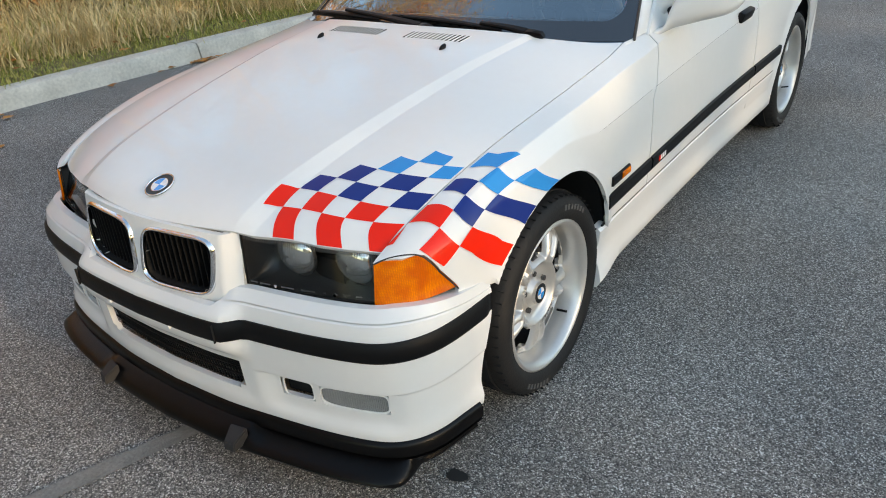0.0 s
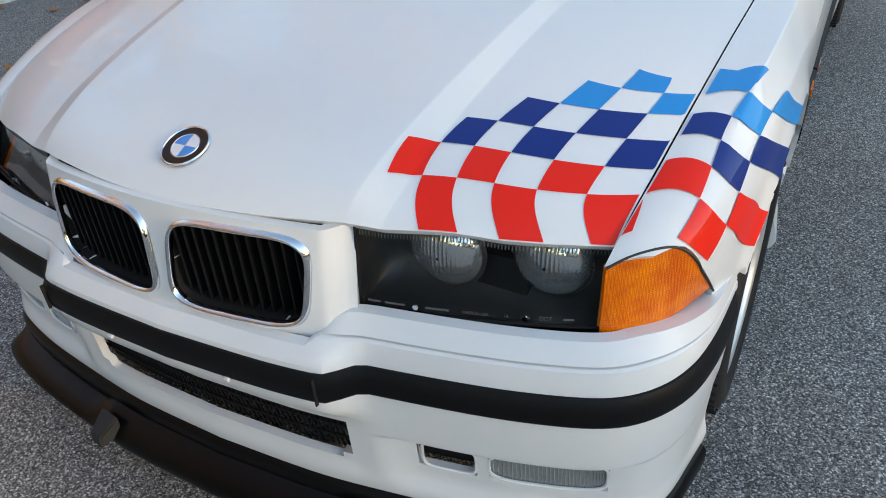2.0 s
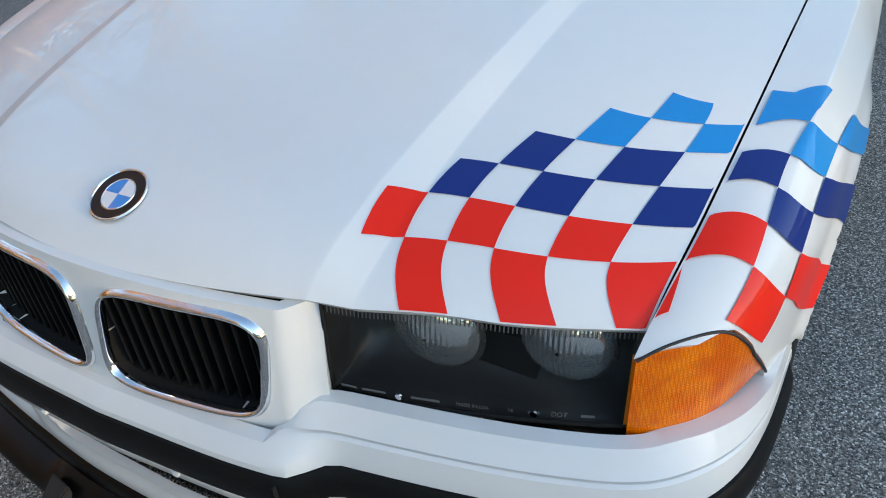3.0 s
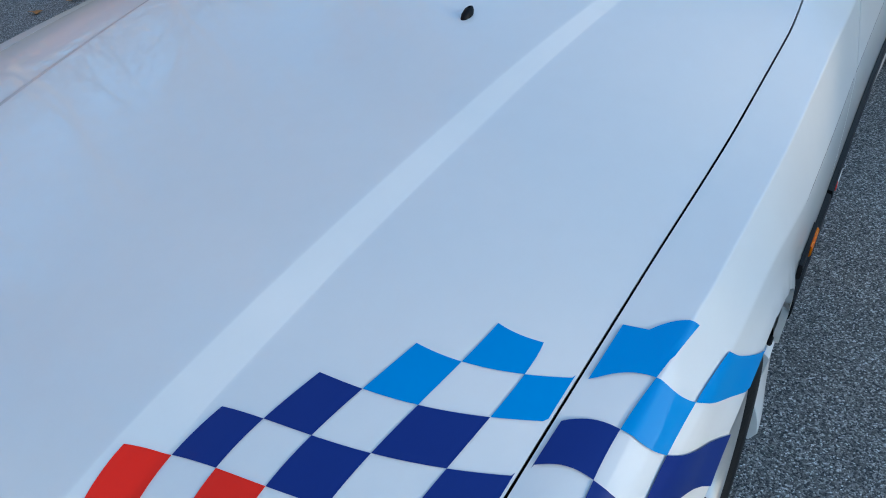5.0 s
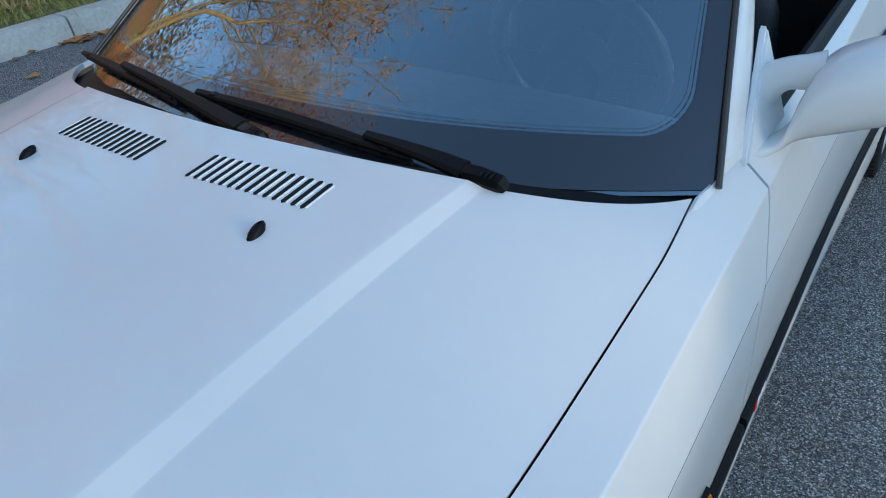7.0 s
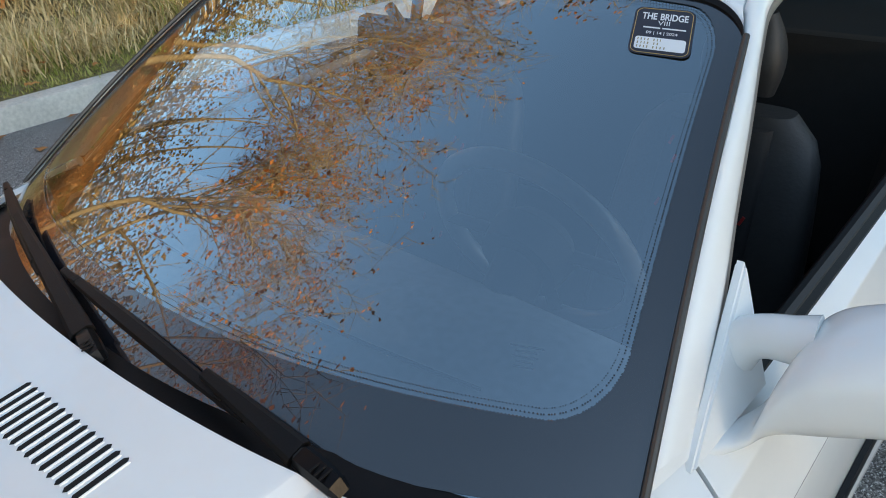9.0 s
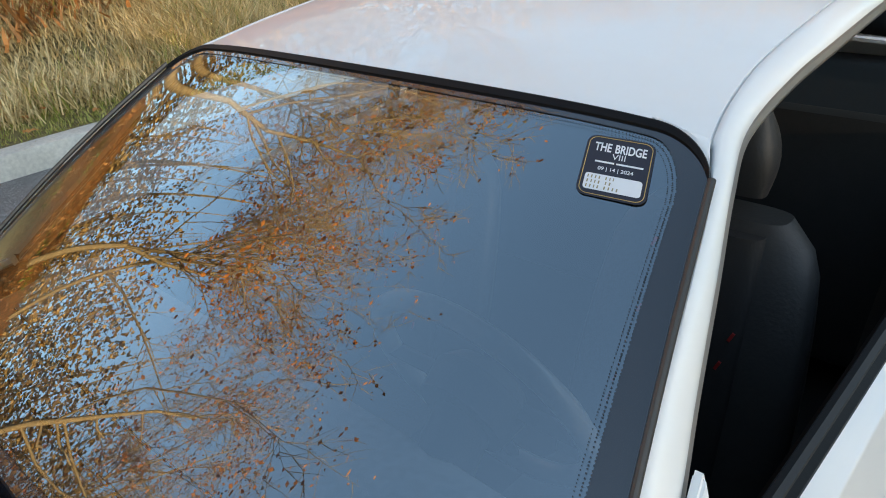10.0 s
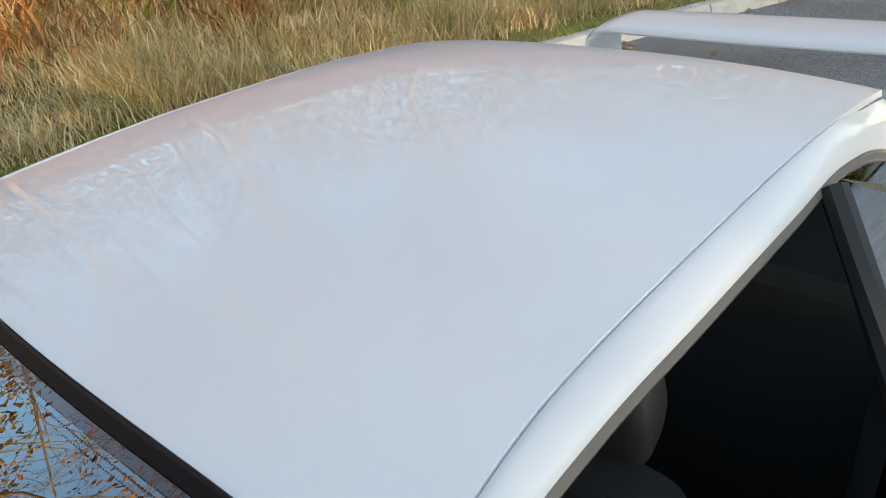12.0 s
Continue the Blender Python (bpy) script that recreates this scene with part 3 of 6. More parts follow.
def shade_woods():
    """Unseen woodland belt across the road, added to screen the car from low sun."""
    rnd = random.Random(31)
    V, Fc = [], []
    for _ in range(54000):
        a = radians(rnd.uniform(-75, 75))
        r = rnd.uniform(46, 52)
        x, y = r * math.cos(a), r * math.sin(a) + 4
        top = 10.6 + 1.2 * noise.noise(Vector((x * 0.12, y * 0.12, 0)))
        z = top * rnd.uniform(0.0, 1.0) ** 0.8
        s = rnd.uniform(0.12, 0.30)
        k = len(V)
        for j in range(4):
            V.append((x + rnd.gauss(0, s), y + rnd.gauss(0, s), z + rnd.gauss(0, s * 0.8)))
        Fc.append((k, k + 1, k + 2, k + 3))
    me = bpy.data.meshes.new("shade_woods")
    me.from_pydata(V, [], Fc)
    me.materials.append(OLIVE)
    tagged(new("shade_woods", me), "unseen autumn woodland belt added to shade the car", "woods", kind="stuff")
    # low dark band closing the foot of the added belt
    rows = [[(52.5 * math.cos(a), 52.5 * math.sin(a) + 4, z) for z in (0, 1.5, 3.2)] for a in np.linspace(radians(-80), radians(80), 40)]
    h = part("shade_hedge", grid(rows), material("wood_shade", (0.06, 0.045, 0.02), 0.95, vary=0.4, scale=0.8))
    tagged(h, "unseen dark undergrowth added below the shading belt", "woods", kind="structure")


def bank_woods():
    """Half-bare woodland standing behind the bank: thin pale stems, twigs and scattered leaves."""
    rnd = random.Random(77)

    def spot():
        a = radians(rnd.uniform(80, 268))
        r = rnd.uniform(19, 34)
        return r * math.cos(a), r * math.sin(a) + 6

    V, Fc = [], []
    for _ in range(130):
        x, y = spot()
        h, r = rnd.uniform(11, 19), rnd.uniform(0.05, 0.11)
        lx, ly = rnd.gauss(0, 0.5), rnd.gauss(0, 0.5)
        k = len(V)
        for f in (0, 0.5, 1.0):
            for j in range(4):
                w = 2 * math.pi * j / 4
                V.append((x + lx * f * f + r * (1 - 0.8 * f) * math.cos(w), y + ly * f * f + r * (1 - 0.8 * f) * math.sin(w), 3.0 + h * f))
        for q in (0, 4):
            Fc += [(k + q + j, k + q + (j + 1) % 4, k + q + 4 + (j + 1) % 4, k + q + 4 + j) for j in range(4)]
    me = bpy.data.meshes.new("bank_stems")
    me.from_pydata(V, [], Fc)
    me.materials.append(BARK)
    tagged(new("bank_stems", me), "thin pale stems of the wood behind the bank", "woods", kind="stuff")
    # twigs and leaves hang in clumps, thinning upwards, with clear sky between them
    clumps = []
    for _ in range(300):
        x, y = spot()
        clumps.append((x, y, 5.0 + 12.0 * rnd.random() ** 1.7, rnd.uniform(0.5, 1.3)))
    for name, mat, count, size, label in (("bank_twigs", TWIG, 6000, (0.014, 0.95), "bare brown twigs of the wood behind the bank"), ("bank_leaves", CROWN, 20000, (0.06, 0.11), "scattered orange leaves of the wood behind the bank"), ("bank_thicket", THICKET, 160000, (0.07, 0.17), "rusty thicket at the foot of the wood behind the bank")):
        V, Fc = [], []
        for _ in range(count):
            if name == "bank_thicket":
                a, r = radians(rnd.uniform(80, 268)), rnd.uniform(17, 25)
                x, y = r * math.cos(a), r * math.sin(a) + 6
                c = Vector((x, y, 2.6 + 8.5 * rnd.random() ** 2.6 + 1.2 * noise.noise(Vector((x * 0.2, y * 0.2, 0)))))
            else:
                x, y, z, r = rnd.choice(clumps)
                c = Vector((rnd.gauss(x, r), rnd.gauss(y, r), rnd.gauss(z, r * 0.8)))
            d = Vector((rnd.gauss(0, 1), rnd.gauss(0, 1), rnd.gauss(0.6, 0.8))).normalized() * size[1] * rnd.uniform(0.6, 1.4)
            s = d.cross(Vector((rnd.gauss(0, 1), rnd.gauss(0, 1), rnd.gauss(0, 1)))).normalized() * size[0]
            k = len(V)
            V += [tuple(c - s), tuple(c + s), tuple(c + d + s * 0.5), tuple(c + d - s * 0.5)]
            Fc.append((k, k + 1, k + 2, k + 3))
        me = bpy.data.meshes.new(name)
        me.from_pydata(V, [], Fc)
        me.materials.append(mat)
        tagged(new(name, me), label, "woods", kind="stuff")


build_ground()
build_kerb()
build_bank()
tufts("green_grass", GREEN, 7500, (0.17, 0.95, -3, 11), 0.065, 0.0045, "short green grass verge behind the kerb", 1, 0.8, 9, 0.06)
tufts("straw_grass", STRAW, 1700, (0.75, 2.5, -5, 18), 0.38, 0.007, "tall dry straw-coloured grass on the bank", 2, 0.9, 16, 0.08)
tufts("straw_grass_dense", STRAW, 3000, (0.60, 2.1, -1.5, 9.5), 0.34, 0.0055, "matted dry grass at the foot of the bank", 12, 1.2, 16, 0.10)
tufts("green_blades", GREEN, 800, (0.62, 3.0, -1.5, 9.5), 0.34, 0.0055, "green blades among the dry grass", 14, 1.0, 14, 0.07)
tufts("rusty_brush", BRUSH, 7000, (1.7, 9.5, -5, 20), 0.34, 0.016, "rust-red undergrowth on the bank", 3, 1.5, 22, 0.16)
tufts("green_shrubs", SHRUB, 150, (1.7, 9.0, -5, 20), 0.40, 0.026, "small green shrubs among the dry grass", 4, 1.3, 40, 0.15)
leaf_litter()
shade_woods()
bank_woods()
TREES = ((-8.5, 3.6, 10.5, 11, 500), (-9.5, 0.8, 11, 12, 3500), (-12.5, -1.0, 13, 16, 4500), (-13.0, 5.0, 12, 21, 4500), (-8.8, -2.2, 11.5, 13, 2500), (-10.5, -5.0, 12, 14, 4000), (-8.6, -7.5, 11, 15, 4500), (-12.0, -9.5, 13, 17, 4500), (-10.0, 6.8, 11, 18, 2500), (-13.0, 9.5, 13, 19, 4000), (-10.5, 12.5, 12, 20, 3000), (-15.0, 15.0, 13, 22, 3000), (-9.5, -13.0, 12, 23, 3500))
for x, y, h, seed, lv in TREES:
    tree(x, y, h, seed, OLIVE if seed in (18,) else CROWN, int(lv * 0.55), "half-bare autumn tree with orange leaves on the bank")


# ---------------------------------------------------------------- the car
CAR = thing("car", "white two-door coupe with checkered livery, parked on asphalt", "car")
MID = (0, 2.0, 0.5)


def bonnet():
    half = np.r_[np.linspace(0, 0.9, 16), 0.95, 0.985, 1.0, 1.02, 1.12, 1.5, 1.88, 1.98, 2.0, 2.02, 2.06, np.linspace(2.12, 3, 20)]
    us, vs = np.r_[-half[:0:-1], half], np.linspace(0, 1, 71)
    P = []
    for u in us:
        row = []
        for v in vs:
            x = 0.23 * u
            v2 = v ** 1.35
            for _ in range(4):
                y = hood_front(abs(x)) + (hood_rear(abs(x)) - hood_front(abs(x))) * v2
                e, w, _ = crease(y)
                x = math.copysign(float(np.interp(abs(u), (0, 1, 2, 3), (0, e, e + w, seam_x(y) - 0.0030))), u)
            row.append((x, y, hood_z(x, y)))
        P.append(row)
    # turned-down front lip
    for row in P:
        x, y, z = row[0]
        row.insert(0, (x, y + 0.010, z - 0.012))
    ob = part("bonnet", grid(P, MID), PAINT, CAR, "white bonnet with a crease and red and blue squares", thick=0.010)
    for side in (-1, 1):
        # slots are not cut: near-black plates on the skin paint their shade
        for k in range(14):
            x = side * (0.063 + 0.0172 * k)
            out = [(u * 0.0042, w) for u, w in ((-1, -0.030), (0, -0.034), (1, -0.030), (1, 0.030), (0, 0.034), (-1, 0.030))]
            y0 = 1.112 + 0.05 * abs(x)
            bm = plate(out, lambda u, w, d: (x + u + side * 0.0 * w, y0 + w, hood_z(x + u, y0 + w) + 0.0004 + d), 0.0006)
            part("vent_slot_shade", bm, GAP_AND_SHADE, ob, smooth=False)
            rim = tube([(x + side * 0.0062, y0 + w, hood_z(x, y0 + w) + 0.0004) for w in np.linspace(-0.031, 0.031, 7)], 0.0016, 6)
            part("vent_lip", rim, PAINT, ob)
        x, y = side * 0.271, 1.022
        bm = bmesh.new()
        rows = []
        for j, (h, sc) in enumerate(((0, 1.0), (0.006, 0.96), (0.011, 0.7), (0.013, 0.25))):
            rows.append([(x + 0.0085 * sc * math.cos(a), y + 0.016 * sc * math.sin(a) + 0.003 * j, hood_z(x, y + 0.018 * sc * math.sin(a)) + h) for a in np.linspace(0, 2 * math.pi, 16, endpoint=False)])
        bm = grid(rows, wrap_v=True)
        bmesh.ops.recalc_face_normals(bm, faces=bm.faces[:])
        part("washer_nozzle", bm, TRIM, ob, "small black washer jet")
    return ob


ARCHES = ((0.738, 0.352, 0.350), (3.445, 0.352, 0.350))


def flank_panel(name, side, y0, y1, ny, zlow, front=None, bumper=None, label=""):
    """A panel of the car's side, with the wheel arches cut out and their lips rolled out."""
    cut = lambda z: door_front(z) - 1.425
    ys = np.linspace(y0, y1, ny)
    vs = np.r_[np.linspace(0, 0.28, 8), 0.294, 0.306, 0.32, np.linspace(0.36, 0.62, 7), 0.633, 0.647, 0.66, np.linspace(0.70, 1, 9), np.linspace(1, 2, 24)[1:]]
    bm = bmesh.new()
    V = {}
    for i, y in enumerate(ys):
        for j, v in enumerate(vs):
            yy = y
            if front:
                f = (i / (ny - 1)) ** 1.15
                if v <= 1 and wing_front(v)[2] > 0.60:
                    start = wing_front(v)[1]
                else:
                    z1 = flank(0.35, v)[2]
                    start = front_edge(max(z1, 0.575)) if z1 > 0.52 else 0.405
                yy = start + (y1 - start) * f
            z0 = flank(yy, v)[2]
            if front:
                yy += cut(z0) * max((yy - 1.0) / 0.428, 0) ** 2
            elif abs(y0 - 1.434) < 0.01:
                yy += cut(z0) * max((1.9 - y) / 0.466, 0)
            p = list(flank(yy, float(np.interp(v, (0, 0.3, 0.64, 1, 2), (0, crease_v(yy), fold_v(yy), 1, 2)))))
            for cy, cz, r in ARCHES:
                d = math.hypot(p[1] - cy, p[2] - cz)
                p[0] += 0.010 * math.exp(-(((d - r) / 0.03) ** 2)) if d > r - 0.05 else 0
            V[i, j] = (bm.verts.new((side * p[0], p[1], p[2])), p)
    for i in range(ny - 1):
        for j in range(len(vs) - 1):
            quad = [V[i, j], V[i + 1, j], V[i + 1, j + 1], V[i, j + 1]]
            cy, cz = np.mean([q[1][1] for q in quad]), np.mean([q[1][2] for q in quad])
            if cz < zlow or any(math.hypot(cy - a, cz - b) < r for a, b, r in ARCHES):
                continue
            if bumper and cy < 0.43 and cz < 0.550 - 0.20 * (cy - 0.308):
                continue
            bm.faces.new([q[0] for q in quad])
    for v in [v for v in bm.verts if not v.link_faces]:
        bm.verts.remove(v)
    for v in bm.verts:
        for a, b, r in ARCHES:
            d = math.hypot(v.co.y - a, v.co.z - b)
            if d < r + 0.026 and v.is_boundary and d > 0.05:
                k = r / d
                v.co.y, v.co.z = a + (v.co.y - a) * k, b + (v.co.z - b) * k
        edge = 0.550 - 0.20 * (v.co.y - 0.308)
        if bumper and v.is_boundary and 0.25 < v.co.y < 0.43 and abs(v.co.z - edge) < 0.016:
            v.co.z = edge
            v.co.x = side * flank_x(v.co.y, edge)
        if v.is_boundary and abs(v.co.z - zlow) < 0.012:
            v.co.z = zlow
    bm.normal_update()
    if sum(f.normal.x * side for f in bm.faces) < 0:
        bmesh.ops.reverse_faces(bm, faces=bm.faces[:])
    return part(name, bm, PAINT, CAR, label, thick=0.012)


def strip(name, side, y0, y1, z0, z1, rise, parent, mat, out=0.012, label="", n=16, prof=((-1, 0.0), (-0.9, 0.8), (-0.5, 1.0), (0.5, 1.0), (0.9, 0.8), (1, 0.0))):
    """A rubbing strip along the car's side."""
    rows = []
    for y in np.linspace(y0, y1, n):
        zc, h = (z0 + z1) / 2 + rise * (y - 1.0), (z1 - z0) / 2
        rows.append([(side * (flank_x(y, zc + a * h) + 0.001 + out * b), y, zc + a * h) for a, b in prof])
    bm = grid(rows, MID)
    bm.verts.ensure_lookup_table()
    m = len(prof)
    bm.faces.new(bm.verts[:m])
    bm.faces.new(bm.verts[-m:])
    return part(name, bm, mat, parent, label)


def side_of(side):
    fender = flank_panel("front_wing", side, 0.16, 1.428, 104, 0.40, front_edge, (0.405, 0.575), "white front wing with a flared wheel arch")
    door = flank_panel("door", side, 1.434, 2.66, 50, 0.408, label="white door with its window lowered")
    rear = flank_panel("rear_quarter", side, 2.666, 4.30, 90, 0.27, label="white rear quarter panel")
    strip("rubbing_strip", side, 1.075, 1.425, 0.462, 0.511, 0.012, fender, TRIM)
    strip("rubbing_strip", side, 1.438, 2.656, 0.462, 0.511, 0.012, door, TRIM, label="black rubber rubbing strip")
    strip("rubbing_strip", side, 2.67, 3.08, 0.462, 0.511, 0.012, rear, TRIM)
    strip("marker_housing", side, 1.10, 1.235, 0.534, 0.566, 0.0, fender, TRIM, 0.008, n=6)
    strip("marker_lamp", side, 1.165, 1.228, 0.538, 0.562, 0.0, fender, AMBER, 0.012, "amber side marker", n=6)
    # thin dark tubes paint the shading line along the fold in the side
    crease = [(side * (flank_x(y, 0.742 + 0.028 * (y - 0.9)) - 0.0004), y, 0.742 + 0.028 * (y - 0.9)) for y in np.linspace(1.0, 1.425, 10)]
    part("crease_shade_line", tube(crease, 0.0005, 5), SEAL_AND_SHADE, fender)
    crease = [(side * (flank_x(y, 0.742 + 0.028 * (y - 0.9)) - 0.0004), y, 0.742 + 0.028 * (y - 0.9)) for y in np.linspace(1.45, 2.655, 24)]
    part("crease_shade_line", tube(crease, 0.0005, 5), SEAL_AND_SHADE, door)
    for k in range(4):
        y = 1.50 + 0.018 * k
        part("strip_badge", box((side * (flank_x(y, 0.491) + 0.013), y, 0.4915), (0.003, 0.011, 0.018), bevel=0.001), WHITE_INK if k else RED, door, smooth=False)
    # sill skirt: an upper shelf, a hollow flank and a flared foot before the front wheel arch
    rows = []
    for y in np.r_[np.linspace(1.035, 1.30, 14), np.linspace(1.36, 3.10, 30)]:
        f = 1 - step(y, 1.04, 1.26)
        b = half_width(y) - 0.838
        rows.append([(side * (x + b + f * fx), y - f * 0.035 * (1 - z / 0.4), z) for x, z, fx in ((0.800, 0.412, 0.0), (0.822, 0.410, 0.002), (0.829, 0.402, 0.004), (0.826, 0.375, 0.004), (0.818, 0.335, 0.004), (0.817, 0.300, 0.008), (0.820, 0.262, 0.018), (0.818, 0.228, 0.026), (0.806, 0.208, 0.026), (0.74, 0.20, 0.0))])
    bm = grid(rows, MID)
    bm.verts.ensure_lookup_table()
    bm.faces.new(bm.verts[:10])
    bmesh.ops.recalc_face_normals(bm, faces=bm.faces[:])
    skirt = part("sill_skirt", bm, PAINT, CAR, "white moulded side skirt", thick=0.006, sharp=28)
    part("skirt_gap", tube([(side * (half_width(y) - 0.0125), y, 0.4130) for y in np.linspace(1.06, 3.08, 24)], 0.0042, 6), GAP_AND_SHADE, skirt)
    # window-top frame, from the screen pillar over the door to the rear pillar
    inner = smooth_curve([(0.740, 1.575, 0.915), (0.706, 1.70, 1.009), (0.672, 1.80, 1.086), (0.640, 1.90, 1.162), (0.606, 2.0, 1.225), (0.578, 2.10, 1.257), (0.570, 2.25, 1.280), (0.567, 2.42, 1.290), (0.557, 2.65, 1.294), (0.544, 2.85, 1.288), (0.548, 3.04, 1.245), (0.60, 3.24, 1.13), (0.69, 3.47, 0.985)], 90)
    outer = []
    for p in inner:
        y = p[1]
        if y < 1.96:
            q = screen(1.0, max((y - 1.575) / 0.455, 0) * 0.955 + 0.03)
        else:
            q0 = np.array(screen(1.0, 0.838))
            q1 = np.array((roof_x(max(y - 0.03, 2.03)), max(y - 0.03, 2.03), roof_z(roof_x(max(y - 0.03, 2.03)), max(y - 0.03, 2.03))))
            q = q0 + (q1 - q0) * min((y - 1.96) / 0.10, 1.0)
            if y > 2.95:
                q = np.array((lerp(y, (2.95, 3.12, 3.64), (q[0], 0.503, 0.645)), y - 0.03 * (1 - step(y, 2.95, 3.1)), lerp(y, (2.95, 3.12, 3.64), (q[2], 1.296, 0.955))))
        outer.append(q)
    outer = np.array(outer)
    rows = []
    for a, b in zip(outer, inner):
        n = np.array((0.6, -0.22 * (1 - step(a[1], 1.9, 2.1)), 0.75))
        lift = 0.008 + 0.003 * (1 - step(a[1], 1.9, 2.2))
        rows.append([(side * q[0], q[1], q[2]) for q in [a + (b - a) * f + n * lift * math.sin(math.pi * f) ** 0.55 for f in np.linspace(0, 1, 9)]])
    rows = [[(r[0][0], r[0][1], r[0][2] - 0.008), (r[0][0] + side * 0.0035, r[0][1], r[0][2] - 0.0005)] + r[1:] + [(r[-1][0] - side * 0.020, r[-1][1], r[-1][2] - 0.012)] for r in rows]
    part("roof_pillar", grid(rows, (0, 2.2, 0.9)), PAINT, CAR, "white screen pillar and roof rail")
    # corner of the scuttle between wing, screen and pillar
    rows = []
    for f in np.linspace(0, 1, 12):
        y = 1.385 + 0.20 * f
        a = np.array((shoulder(y)[0] + 0.004, y, shoulder(y)[1] + 0.001))
        b = np.array(screen(1.006, -0.04 + 0.16 * f)) + (0, 0.0, -0.004)
        rows.append([tuple((a + (b - a) * g) * (side, 1, 1)) for g in (0, 0.35, 0.7, 1.0)])
    part("scuttle_corner", grid(rows, MID), PAINT, CAR)
    # seal round the window opening
    seal = [(side * (p[0] - 0.010), p[1] + 0.004, p[2] - 0.016) for p in inner[1:80]]
    part("window_seal", tube(seal, 0.011, 8), MOULD, CAR, "bronze-grey window seal")
    seal2 = [(side * (p[0] - 0.028), p[1] + 0.012, p[2] - 0.026) for p in inner[1:80]]
    part("window_seal", tube(seal2, 0.012, 8), SEAL_AND_SHADE, CAR, "black window seal")
    # window sill of the door
    sill = [(side * (shoulder(y)[0] - 0.012), y, shoulder(y)[1] + 0.002) for y in np.linspace(1.60, 2.66, 12)]
    part("window_sill_seal", tube(sill, 0.011, 8), SEAL_AND_SHADE, door, "black sill seal")
    rows = [[(side * (shoulder(y)[0] + dx), y, shoulder(y)[1] + dz) for dx, dz in ((-0.030, -0.004), (-0.022, 0.008), (-0.004, 0.0075), (0.006, 0.002), (0.0065, -0.006))] for y in np.linspace(1.585, 2.655, 24)]
    part("sill_moulding", grid(rows, MID), TRIM, door, "black window sill moulding", sharp=25)
    # windscreen side moulding
    mould = [(side * screen(1.0, v)[0] * 1.004, screen(1.0, v)[1] - 0.004, screen(1.0, v)[2] + 0.006) for v in np.linspace(-0.03, 0.91, 24)]
    part("screen_moulding", tube(mould, 0.0048, 8), SCREEN_MOULD, CAR, "bronze-grey windscreen side moulding")
    # door handle
    bm = box((side * (flank_x(2.46, 0.80) + 0.008), 2.46, 0.80), (0.03, 0.15, 0.045), Matrix.Rotation(side * radians(18), 3, "Y"), 0.008)
    part("door_handle", bm, TRIM, door, "black door handle")
    return fender, door, rear


def inner_arches():
    for cy, cz, r in ARCHES:
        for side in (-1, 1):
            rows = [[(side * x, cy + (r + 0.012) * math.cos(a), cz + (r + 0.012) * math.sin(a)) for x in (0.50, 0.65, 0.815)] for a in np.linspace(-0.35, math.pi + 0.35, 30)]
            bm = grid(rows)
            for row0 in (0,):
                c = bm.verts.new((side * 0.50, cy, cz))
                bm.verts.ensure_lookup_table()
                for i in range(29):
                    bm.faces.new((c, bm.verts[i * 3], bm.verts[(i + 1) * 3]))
            part("arch_liner", bm, GAP_AND_SHADE, CAR, "black wheel arch liner")


